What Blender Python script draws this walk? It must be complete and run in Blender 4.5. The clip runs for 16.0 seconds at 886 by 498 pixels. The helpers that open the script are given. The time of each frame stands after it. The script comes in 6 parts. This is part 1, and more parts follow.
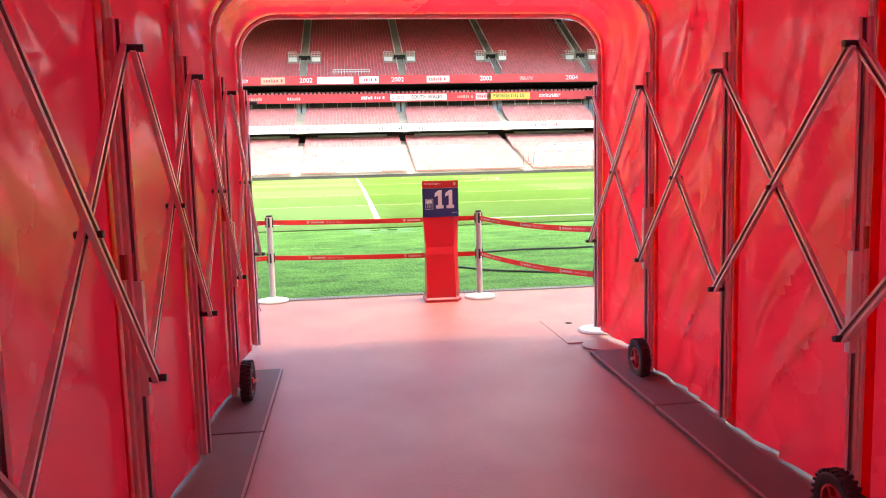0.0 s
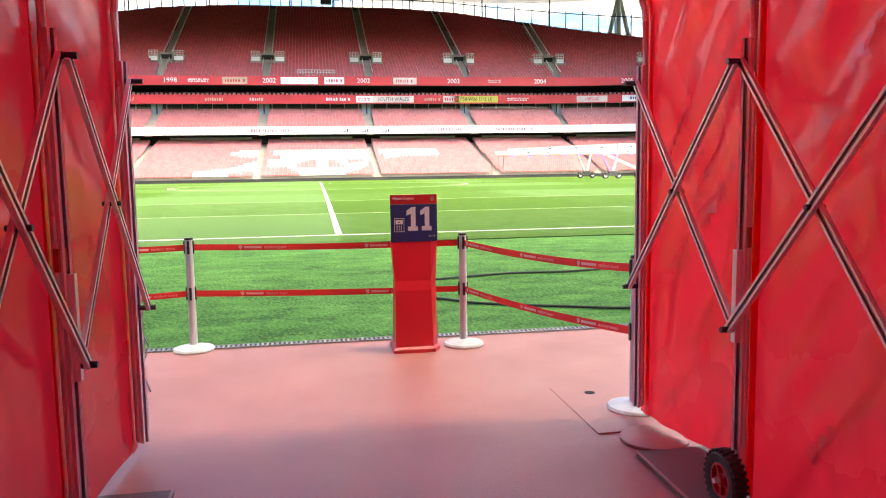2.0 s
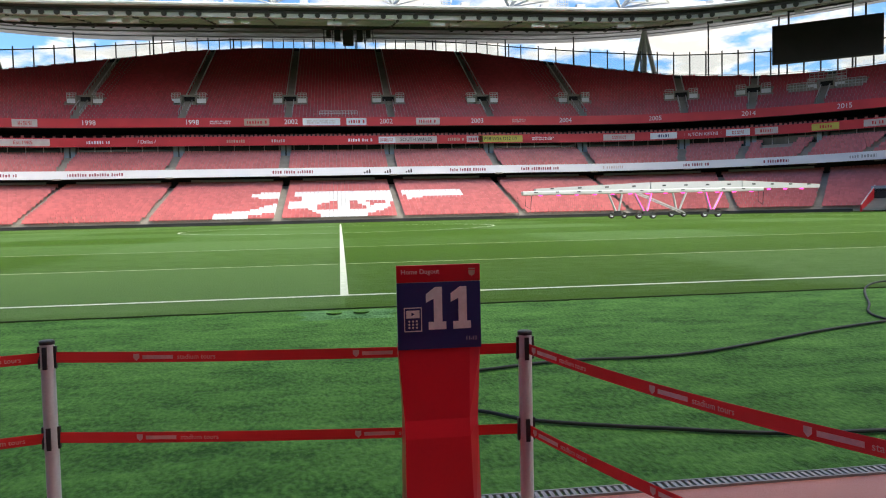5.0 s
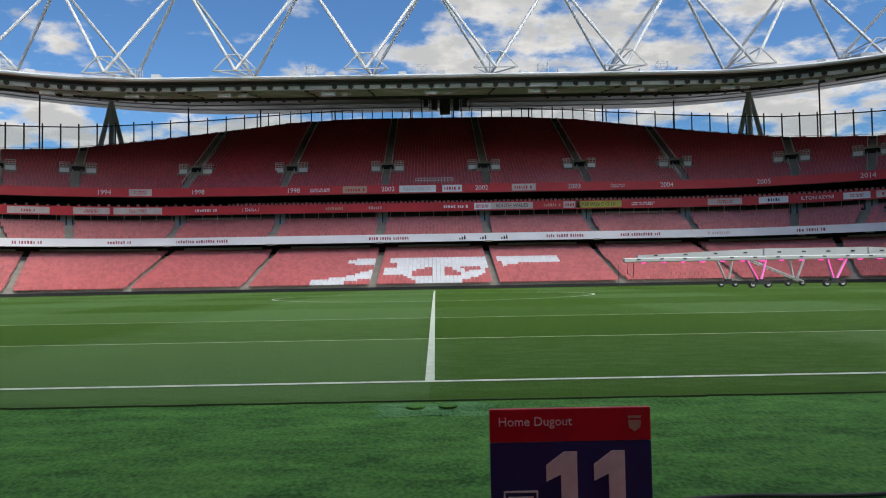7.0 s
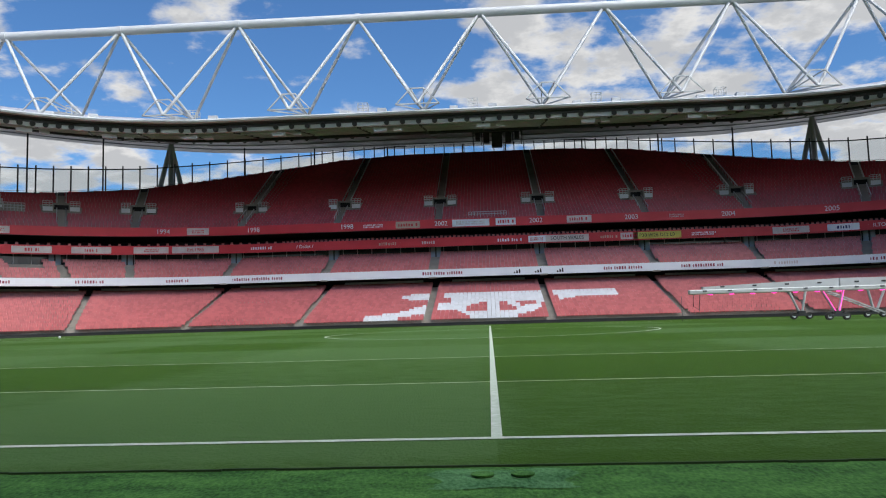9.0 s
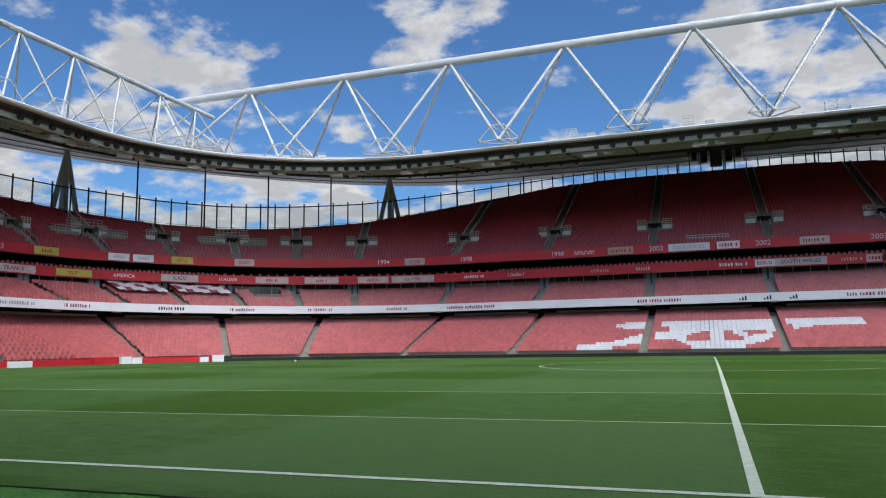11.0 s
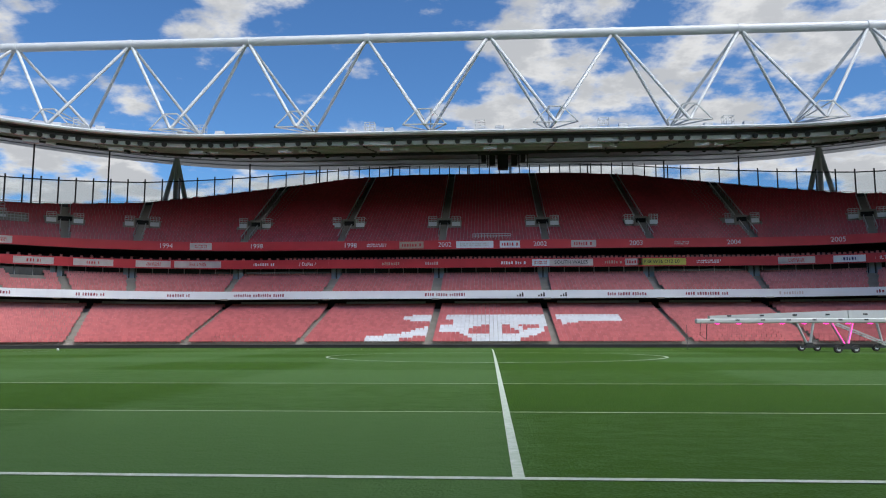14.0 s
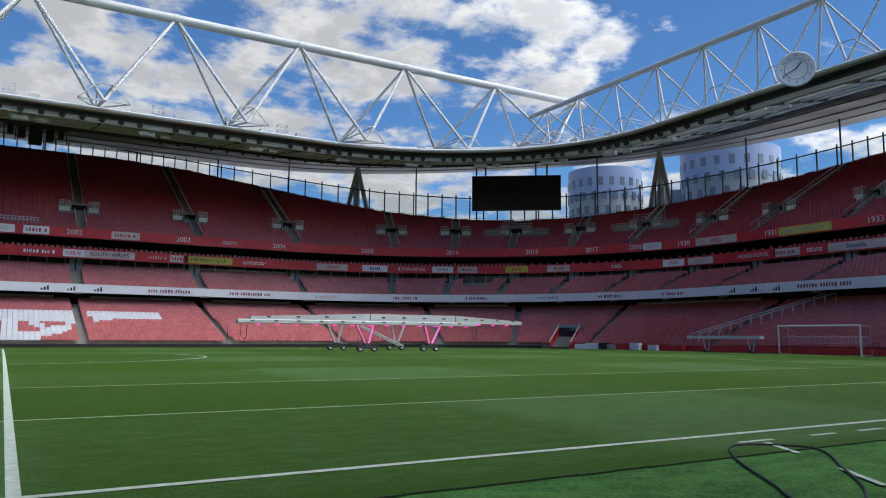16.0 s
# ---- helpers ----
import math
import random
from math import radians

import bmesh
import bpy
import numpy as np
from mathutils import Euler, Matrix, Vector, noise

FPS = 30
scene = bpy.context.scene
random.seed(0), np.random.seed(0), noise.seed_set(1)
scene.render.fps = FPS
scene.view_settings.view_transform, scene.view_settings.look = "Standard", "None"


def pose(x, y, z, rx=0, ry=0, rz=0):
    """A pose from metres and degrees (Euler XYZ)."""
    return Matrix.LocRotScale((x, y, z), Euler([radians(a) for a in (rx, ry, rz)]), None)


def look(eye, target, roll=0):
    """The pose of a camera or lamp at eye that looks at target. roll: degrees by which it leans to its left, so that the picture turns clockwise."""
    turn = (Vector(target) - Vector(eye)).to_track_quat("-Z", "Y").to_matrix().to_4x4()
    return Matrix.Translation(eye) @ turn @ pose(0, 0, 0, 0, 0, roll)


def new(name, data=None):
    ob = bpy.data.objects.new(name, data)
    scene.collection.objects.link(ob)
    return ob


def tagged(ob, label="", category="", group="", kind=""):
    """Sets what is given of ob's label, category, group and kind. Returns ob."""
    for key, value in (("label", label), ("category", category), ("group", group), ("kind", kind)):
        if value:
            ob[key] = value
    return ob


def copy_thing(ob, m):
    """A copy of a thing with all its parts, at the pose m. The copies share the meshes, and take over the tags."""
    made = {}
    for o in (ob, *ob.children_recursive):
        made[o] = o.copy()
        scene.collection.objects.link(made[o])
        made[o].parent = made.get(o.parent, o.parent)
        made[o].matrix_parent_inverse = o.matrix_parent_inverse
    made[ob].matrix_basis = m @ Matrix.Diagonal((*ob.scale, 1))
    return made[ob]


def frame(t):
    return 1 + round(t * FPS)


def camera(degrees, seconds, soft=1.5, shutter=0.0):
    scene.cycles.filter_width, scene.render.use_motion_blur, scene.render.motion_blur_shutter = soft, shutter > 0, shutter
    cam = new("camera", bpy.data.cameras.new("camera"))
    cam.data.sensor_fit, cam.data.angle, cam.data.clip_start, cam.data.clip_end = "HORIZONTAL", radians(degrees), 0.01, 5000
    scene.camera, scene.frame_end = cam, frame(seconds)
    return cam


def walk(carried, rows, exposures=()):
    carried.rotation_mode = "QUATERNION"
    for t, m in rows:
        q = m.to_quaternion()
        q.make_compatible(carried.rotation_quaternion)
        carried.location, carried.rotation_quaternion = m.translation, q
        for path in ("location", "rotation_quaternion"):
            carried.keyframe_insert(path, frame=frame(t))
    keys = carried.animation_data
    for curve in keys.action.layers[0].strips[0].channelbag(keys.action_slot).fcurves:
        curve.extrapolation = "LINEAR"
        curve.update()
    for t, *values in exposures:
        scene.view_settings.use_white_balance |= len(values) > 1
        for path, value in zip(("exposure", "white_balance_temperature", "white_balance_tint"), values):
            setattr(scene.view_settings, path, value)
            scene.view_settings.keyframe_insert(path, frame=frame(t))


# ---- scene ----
cam = camera(61.5, 16.0, 1.1)
PATH = [
    (0, (-0.553, -15.647, 1.121), (-0.314, -13.674, 0.901), -1.5),
    (0.5, (-0.552, -15.169, 1.12), (-0.275, -13.2, 0.899), -1.2),
    (1, (-0.506, -14.69, 1.134), (-0.21, -12.723, 0.926), -1.2),
    (1.5, (-0.395, -14.248, 1.164), (-0.09, -12.282, 0.955), -1.0),
    (2, (-0.389, -13.75, 1.176), (-0.058, -11.789, 0.963), -0.9),
    (2.5, (-0.339, -13.286, 1.17), (0.006, -11.326, 0.968), -1.1),
    (3, (-0.256, -12.825, 1.197), (0.091, -10.865, 1.002), -1.1),
    (5.5, (0.04, -10.578, 1.242), (0.249, -8.59, 1.178), -1.2),
    (6, (0.105, -10.175, 1.281), (0.234, -8.179, 1.264), -1.1),
    (6.5, (0.098, -9.738, 1.293), (0.167, -7.739, 1.329), -1.2),
    (7, (0.09, -9.378, 1.294), (0.112, -7.379, 1.372), -1.0),
    (7.5, (0.122, -8.997, 1.301), (0.103, -7.0, 1.407), -1.0),
    (8, (0.063, -8.647, 1.307), (0.035, -6.651, 1.429), -0.6),
    (8.5, (-0.013, -8.35, 1.323), (-0.056, -6.356, 1.47), -1.2),
    (9, (-0.039, -8.06, 1.329), (-0.157, -6.071, 1.503), -1.6),
    (9.5, (-0.111, -7.802, 1.334), (-0.359, -5.826, 1.522), -1.6),
    (10, (-0.237, -7.639, 1.358), (-0.633, -5.688, 1.553), -1.3),
    (12.3, (-0.356, -7.483, 1.402), (-1.17, -5.687, 1.737), -0.6),
    (12.5, (-0.344, -7.489, 1.402), (-1.128, -5.679, 1.731), -0.5),
    (13, (-0.366, -7.563, 1.398), (-1.005, -5.692, 1.698), -0.2),
    (13.5, (-0.35, -7.608, 1.414), (-0.757, -5.667, 1.678), -0.1),
    (14, (-0.281, -7.592, 1.411), (-0.403, -5.609, 1.641), -0.1),
    (14.5, (-0.223, -7.57, 1.397), (-0.028, -5.591, 1.605), 0.0),
    (15, (-0.168, -7.519, 1.379), (0.349, -5.597, 1.582), 0.1),
    (15.5, (-0.105, -7.471, 1.372), (0.694, -5.65, 1.586), 0.2),
    (16, (-0.176, -7.348, 1.376), (0.831, -5.636, 1.609), 0.4),
]
walk(cam, [(t, look(eye, target, roll)) for t, eye, target, roll in PATH], [(0, 3.0, 8700, 10), (1.5, 2.6, 8700, 10), (3.2, 2.1, 8300, 10), (5.3, 0.6, 7350, 10), (6.1, 0.05, 7100, 10), (8, 0.03, 6700, 10), (10.2, 0.0, 6600, 10), (12.5, -0.13, 6500, 10), (14.5, 0.02, 6500, 10), (16, -0.08, 6500, 10)])

# ---- world and sun ----
SUN_EL, SUN_AZ = radians(57), radians(136)
world = bpy.data.worlds.new("sky")
scene.world = world
world.use_nodes = True
wn, wl = world.node_tree.nodes, world.node_tree.links
wn.clear()


def wnode(kind, **inputs):
    n = wn.new(kind)
    for key, value in inputs.items():
        if isinstance(value, bpy.types.NodeSocket):
            wl.new(value, n.inputs[int(key[1:])])
        else:
            n.inputs[int(key[1:])].default_value = value
    return n


def wmath(op, a, b=0.0, clamp=False):
    n = wn.new("ShaderNodeMath")
    n.operation, n.use_clamp = op, clamp
    for i, v in enumerate((a, b)):
        if isinstance(v, bpy.types.NodeSocket):
            wl.new(v, n.inputs[i])
        else:
            n.inputs[i].default_value = v
    return n.outputs[0]


sky = wn.new("ShaderNodeTexSky")
sky.sky_type, sky.sun_disc = "NISHITA", False
sky.sun_elevation, sky.sun_rotation = SUN_EL, SUN_AZ
sky.air_density, sky.dust_density, sky.ozone_density = 1.0, 0.3, 2.0
geo = wn.new("ShaderNodeTexCoord")
direction = geo.outputs["Generated"]
split = wnode("ShaderNodeSeparateXYZ", _0=direction)
low = wmath("ADD", wmath("MAXIMUM", split.outputs[2], 0.0), 0.22)
flat = wnode("ShaderNodeCombineXYZ", _0=wmath("DIVIDE", split.outputs[0], low), _1=wmath("DIVIDE", split.outputs[1], low))
puff = wn.new("ShaderNodeTexNoise")
wl.new(flat.outputs[0], puff.inputs["Vector"])
puff.inputs["Scale"].default_value, puff.inputs["Detail"].default_value, puff.inputs["Roughness"].default_value = 5.0, 12.0, 0.58
cover = wmath("ADD", wmath("MULTIPLY", puff.outputs[0], 1.5), -0.45)
banked = 0.0
# fair-weather clouds: heading, width and weight of each bank
BANKS = (
    ((-0.662, 0.619, 0.423), 190, 0.16), ((-0.619, 0.651, 0.440), 480, 0.12), ((-0.564, 0.753, 0.340), 980, 0.22), ((-0.577, 0.731, 0.364), 1930, 0.12), ((-0.277, 0.867, 0.414), 700, 0.15),
    ((-0.352, 0.848, 0.396), 1300, 0.13), ((-0.218, 0.883, 0.416), 1930, 0.14), ((-0.682, 0.666, 0.303), 700, 0.16), ((-0.648, 0.685, 0.334), 1090, 0.14), ((0.120, 0.919, 0.377), 480, 0.22),
    ((0.083, 0.938, 0.336), 350, 0.24), ((0.121, 0.947, 0.298), 350, 0.22), ((-0.538, 0.799, 0.269), 1930, 0.16), ((-0.780, 0.583, 0.226), 690, 0.15),
    ((0.096, 0.934, 0.343), 310, 0.24), ((0.163, 0.935, 0.315), 270, 0.24), ((0.123, 0.913, 0.389), 480, 0.20), ((-0.013, 0.958, 0.285), 1340, 0.24), ((0.218, 0.907, 0.360), 270, 0.22),
    ((0.091, 0.952, 0.292), 480, 0.22), ((0.092, 0.933, 0.348), 240, 0.22), ((0.065, 0.950, 0.306), 480, 0.20), ((0.163, 0.931, 0.326), 270, 0.22), ((0.240, 0.927, 0.288), 480, 0.18),
    ((0.314, 0.868, 0.384), 690, 0.22), ((0.277, 0.907, 0.318), 350, 0.20), ((0.375, 0.831, 0.411), 350, 0.22), ((0.428, 0.823, 0.374), 210, 0.24), ((0.507, 0.770, 0.388), 270, 0.24),
    ((0.567, 0.731, 0.379), 350, 0.24), ((0.547, 0.765, 0.341), 860, 0.20), ((0.615, 0.711, 0.341), 1090, 0.22), ((0.649, 0.669, 0.362), 2570, 0.16), ((0.349, 0.877, 0.330), 480, 0.18),
    ((0.035, 0.960, 0.277), 1500, 0.12), ((0.433, 0.877, 0.206), 480, 0.20), ((0.675, 0.705, 0.217), 860, 0.20), ((0.514, 0.809, 0.286), 860, -0.15), ((0.718, 0.590, 0.369), 120, -0.12),
    ((-0.457, 0.795, 0.399), 140, -0.10), ((-0.564, 0.751, 0.345), 480, 0.22), ((-0.336, 0.860, 0.385), 480, 0.16), ((-0.512, 0.834, 0.205), 120, 0.12), ((-0.766, 0.602, 0.226), 480, 0.10),
)
for heading, width, weight in BANKS:
    dot = wn.new("ShaderNodeVectorMath")
    dot.operation = "DOT_PRODUCT"
    wl.new(direction, dot.inputs[0])
    dot.inputs[1].default_value = Vector(heading).normalized()
    near = wmath("EXPONENT", wmath("MULTIPLY", wmath("SUBTRACT", dot.outputs["Value"], 1.0), width))
    banked = wmath("ADD", wmath("MULTIPLY", near, weight), banked)
cover = wmath("ADD", cover, wmath("MINIMUM", banked, 0.27))
# the sun stands behind a thin bright veil of cloud
sun_way = Vector((math.sin(SUN_AZ) * math.cos(SUN_EL), math.cos(SUN_AZ) * math.cos(SUN_EL), math.sin(SUN_EL)))
toward = wn.new("ShaderNodeVectorMath")
toward.operation = "DOT_PRODUCT"
wl.new(direction, toward.inputs[0])
toward.inputs[1].default_value = sun_way
glare = wmath("POWER", wmath("MAXIMUM", toward.outputs["Value"], 0.0), 2.4)
cover = wmath("ADD", cover, wmath("MULTIPLY", glare, 0.2))
# a bank of cloud along the horizon
haze = wmath("MULTIPLY", wmath("SUBTRACT", 0.30, split.outputs[2], True), 1.9, True)
cover = wmath("ADD", cover, haze)
mask = wn.new("ShaderNodeMapRange")
mask.interpolation_type = "SMOOTHSTEP"
wl.new(cover, mask.inputs[0])
mask.inputs[1].default_value, mask.inputs[2].default_value = 0.42, 0.66
# thick parts of a cloud are greyer; their rims and tops are bright
lumps = wn.new("ShaderNodeTexNoise")
wl.new(wnode("ShaderNodeVectorMath", _0=flat.outputs[0], _1=(0.07, -0.11, 0.3)).outputs[0], lumps.inputs["Vector"])
lumps.inputs["Scale"].default_value, lumps.inputs["Detail"].default_value, lumps.inputs["Roughness"].default_value = 6.5, 9.0, 0.6
thick = wmath("ADD", wmath("MULTIPLY", cover, 0.9), wmath("MULTIPLY", lumps.outputs[0], 1.1))
body = wn.new("ShaderNodeMapRange")
body.interpolation_type = "SMOOTHSTEP"
wl.new(thick, body.inputs[0])
body.inputs[1].default_value, body.inputs[2].default_value = 0.97, 1.24
body.inputs[3].default_value, body.inputs[4].default_value = 1.0, 0.3
tint = wn.new("ShaderNodeMix")
tint.data_type = "RGBA"
wl.new(body.outputs[0], tint.inputs[0])
tint.inputs[6].default_value, tint.inputs[7].default_value = (4.3, 4.55, 4.95, 1), (7.6, 7.7, 7.8, 1)
blue = wn.new("ShaderNodeMix")
blue.data_type, blue.blend_type = "RGBA", "MULTIPLY"
blue.inputs[0].default_value = 1.0
wl.new(sky.outputs[0], blue.inputs[6])
blue.inputs[7].default_value = (0.60, 0.98, 1.36, 1)
lit = wn.new("ShaderNodeVectorMath")
lit.operation = "SCALE"
wl.new(tint.outputs[2], lit.inputs[0])
wl.new(wmath("MULTIPLY_ADD", glare, 9.5), lit.inputs["Scale"])
lit.inputs["Scale"].links[0].from_node.inputs[2].default_value = 1.0
both = wn.new("ShaderNodeMix")
both.data_type = "RGBA"
wl.new(mask.outputs[0], both.inputs[0])
wl.new(blue.outputs[2], both.inputs[6])
wl.new(lit.outputs[0], both.inputs[7])
back = wnode("ShaderNodeBackground", _0=both.outputs[2], _1=0.1)
wl.new(back.outputs[0], wn.new("ShaderNodeOutputWorld").inputs[0])

sun_data = bpy.data.lights.new("sun", "SUN")
sun_data.energy, sun_data.angle, sun_data.color = 3.1, radians(45), (1.0, 0.95, 0.88)
sun = new("sun", sun_data)
sun.matrix_world = look((0, 0, 0), (-math.sin(SUN_AZ) * math.cos(SUN_EL), -math.cos(SUN_AZ) * math.cos(SUN_EL), -math.sin(SUN_EL)))

# ---- materials ----


def material(name, base, rough=0.6, other=None, scale=3.0, fine=60.0, bump=0.15, metal=0.0, spread=0.5, coat=0.0, per_piece=0.0, sheen=0.0):
    """A surface of one base colour that drifts to another at two scales, with fine relief."""
    m = bpy.data.materials.new(name)
    m.use_nodes = True
    n, l = m.node_tree.nodes, m.node_tree.links
    p = n["Principled BSDF"]
    where = n.new("ShaderNodeTexCoord").outputs["Object"]
    big, small, ramp, mix = n.new("ShaderNodeTexNoise"), n.new("ShaderNodeTexNoise"), n.new("ShaderNodeMapRange"), n.new("ShaderNodeMix")
    for tex, s, d in ((big, scale, 5.0), (small, fine, 3.0)):
        l.new(where, tex.inputs["Vector"])
        tex.inputs["Scale"].default_value, tex.inputs["Detail"].default_value = s, d
    add = n.new("ShaderNodeMath")
    add.operation = "MULTIPLY_ADD"
    l.new(small.outputs[0], add.inputs[0])
    add.inputs[1].default_value = 0.45
    l.new(big.outputs[0], add.inputs[2])
    l.new(add.outputs[0], ramp.inputs[0])
    ramp.inputs[1].default_value, ramp.inputs[2].default_value = 0.72 - spread / 2, 0.72 + spread / 2
    mix.data_type = "RGBA"
    l.new(ramp.outputs[0], mix.inputs[0])
    o = other or tuple(c * 0.72 for c in base)
    mix.inputs[6].default_value, mix.inputs[7].default_value = (*base, 1), (*o, 1)
    colour = mix.outputs[2]
    if per_piece:
        info, hsv, vary = n.new("ShaderNodeNewGeometry"), n.new("ShaderNodeHueSaturation"), n.new("ShaderNodeMapRange")
        l.new(info.outputs["Random Per Island"], vary.inputs[0])
        vary.inputs[3].default_value, vary.inputs[4].default_value = 1 - per_piece, 1 + per_piece
        l.new(vary.outputs[0], hsv.inputs["Value"])
        l.new(colour, hsv.inputs["Color"])
        colour = hsv.outputs[0]
    l.new(colour, p.inputs["Base Color"])
    rr = n.new("ShaderNodeMapRange")
    l.new(big.outputs[0], rr.inputs[0])
    rr.inputs[1].default_value, rr.inputs[2].default_value = 0.3, 0.7
    rr.inputs[3].default_value, rr.inputs[4].default_value = max(rough - 0.08, 0.02), min(rough + 0.08, 1)
    l.new(rr.outputs[0], p.inputs["Roughness"])
    p.inputs["Metallic"].default_value, p.inputs["Coat Weight"].default_value = metal, coat
    p.inputs["Sheen Weight"].default_value = sheen
    if bump:
        b = n.new("ShaderNodeBump")
        b.inputs["Strength"].default_value, b.inputs["Distance"].default_value = bump, 0.01
        l.new(small.outputs[0], b.inputs["Height"])
        l.new(b.outputs[0], p.inputs["Normal"])
    return m


def grass_material(name, dark, light, striped, cell=14.65):
    """Mown grass: tufts, worn patches and, on the pitch, bands left by the mower."""
    m = bpy.data.materials.new(name)
    m.use_nodes = True
    n, l = m.node_tree.nodes, m.node_tree.links
    p = n["Principled BSDF"]
    where = n.new("ShaderNodeTexCoord").outputs["Object"]

    def math_node(op, a, b=0.0, c=0.0):
        k = n.new("ShaderNodeMath")
        k.operation = op
        for i, v in enumerate((a, b, c)):
            if isinstance(v, bpy.types.NodeSocket):
                l.new(v, k.inputs[i])
            else:
                k.inputs[i].default_value = v
        return k.outputs[0]

    def noise_node(s, d, stretch=(1, 1, 1)):
        mp, t = n.new("ShaderNodeMapping"), n.new("ShaderNodeTexNoise")
        mp.inputs["Scale"].default_value = stretch
        l.new(where, mp.inputs[0])
        l.new(mp.outputs[0], t.inputs["Vector"])
        t.inputs["Scale"].default_value, t.inputs["Detail"].default_value = s, d
        return t.outputs[0]

    blades, tufts, patch = noise_node(30, 5, (1, 0.6, 1)), noise_node(4, 5, (0.45, 1, 1)), noise_node(0.35, 4)
    value = math_node("ADD", math_node("MULTIPLY", blades, 1.8), math_node("MULTIPLY", tufts, 1.6))
    value = math_node("ADD", value, math_node("MULTIPLY", patch, 0.5))
    value = math_node("ADD", value, -1.47)
    if striped:
        sep = n.new("ShaderNodeSeparateXYZ")
        l.new(where, sep.inputs[0])
        wob = math_node("MULTIPLY_ADD", noise_node(0.25, 3), 1.2, -0.6)
        ax = math_node("SINE", math_node("MULTIPLY", math_node("ADD", sep.outputs[0], wob), math.pi / 7.3))
        ay = math_node("SINE", math_node("MULTIPLY", math_node("ADD", sep.outputs[1], 0.9), math.pi / 6.55))
        for_x = math_node("MULTIPLY", ax, 5.0)
        for_y = math_node("MULTIPLY", ay, 9.0)
        clampx = n.new("ShaderNodeClamp")
        l.new(for_x, clampx.inputs[0])
        clampx.inputs[1].default_value = -1.0
        clampy = n.new("ShaderNodeClamp")
        l.new(for_y, clampy.inputs[0])
        clampy.inputs[1].default_value = -1.0
        band = math_node("ADD", math_node("MULTIPLY", clampx.outputs[0], -0.31), math_node("MULTIPLY", clampy.outputs[0], 0.36))
        # the half with x above 0 is coloured a step darker
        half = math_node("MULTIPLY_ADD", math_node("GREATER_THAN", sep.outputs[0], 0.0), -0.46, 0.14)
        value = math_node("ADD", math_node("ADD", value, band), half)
    mix = n.new("ShaderNodeMix")
    mix.data_type, mix.clamp_factor = "RGBA", True
    l.new(value, mix.inputs[0])
    mix.inputs[6].default_value, mix.inputs[7].default_value = (*dark, 1), (*light, 1)
    l.new(mix.outputs[2], p.inputs["Base Color"])
    p.inputs["Roughness"].default_value = 0.85
    p.inputs["Specular IOR Level"].default_value = 0.2
    b = n.new("ShaderNodeBump")
    b.inputs["Strength"].default_value, b.inputs["Distance"].default_value = 0.7, 0.03
    l.new(math_node("ADD", blades, tufts), b.inputs["Height"])
    l.new(b.outputs[0], p.inputs["Normal"])
    return m


def fabric_material(name, base):
    """Coated tarpaulin that lets some daylight through."""
    m = material(name, base, 0.27, tuple(c * 0.86 for c in base), 1.3, 220.0, 0.03, coat=1.0)
    n, l = m.node_tree.nodes, m.node_tree.links
    thin, mix = n.new("ShaderNodeBsdfTranslucent"), n.new("ShaderNodeMixShader")
    thin.inputs[0].default_value = (*base, 1)
    n["Principled BSDF"].inputs["Coat Roughness"].default_value = 0.13
    mix.inputs[0].default_value = 0.64
    l.new(n["Principled BSDF"].outputs[0], mix.inputs[1])
    l.new(thin.outputs[0], mix.inputs[2])
    l.new(mix.outputs[0], n["Material Output"].inputs[0])
    return m


def glow_material(name, colour, power):
    m = bpy.data.materials.new(name)
    m.use_nodes = True
    p = m.node_tree.nodes["Principled BSDF"]
    p.inputs["Base Color"].default_value = (*colour, 1)
    p.inputs["Emission Color"].default_value, p.inputs["Emission Strength"].default_value = (*colour, 1), power
    return m


def glass_material(name, colour, alpha=0.25):
    m = bpy.data.materials.new(name)
    m.use_nodes = True
    n, l = m.node_tree.nodes, m.node_tree.links
    clear, gloss, mix = n.new("ShaderNodeBsdfTransparent"), n["Principled BSDF"], n.new("ShaderNodeMixShader")
    clear.inputs[0].default_value = (*colour, 1)
    gloss.inputs["Base Color"].default_value, gloss.inputs["Roughness"].default_value = (0.3, 0.36, 0.4, 1), 0.05
    mix.inputs[0].default_value = alpha
    l.new(clear.outputs[0], mix.inputs[1])
    l.new(gloss.outputs[0], mix.inputs[2])
    l.new(mix.outputs[0], n["Material Output"].inputs[0])
    return m


PITCH = grass_material("pitch_grass", (0.031, 0.083, 0.001), (0.060, 0.127, 0.031), True)
TURF = grass_material("verge_turf", (0.014, 0.066, 0.008), (0.082, 0.220, 0.044), False)
WORN = grass_material("worn_turf", (0.016, 0.08, 0.018), (0.11, 0.26, 0.10), False)
EARTH = material("outer_ground", (0.16, 0.16, 0.15), 0.9, None, 0.2, 9.0)
CHALK = material("line_paint", (0.58, 0.63, 0.57), 0.8, (0.36, 0.45, 0.32), 9.0, 70.0, 0.4)
STRING = material("faint_line", (0.48, 0.56, 0.38), 0.85, None, 9.0, 60.0)
RUBBER = material("red_rubber_floor", (0.47, 0.175, 0.135), 0.36, (0.38, 0.145, 0.12), 1.1, 120.0, 0.35)
BOARD = material("dark_ramp_board", (0.125, 0.075, 0.065), 0.6, (0.165, 0.105, 0.09), 2.0, 90.0, 0.3)
CONCRETE = material("concrete", (0.32, 0.305, 0.27), 0.85, (0.23, 0.22, 0.195), 0.6, 12.0, 0.2)
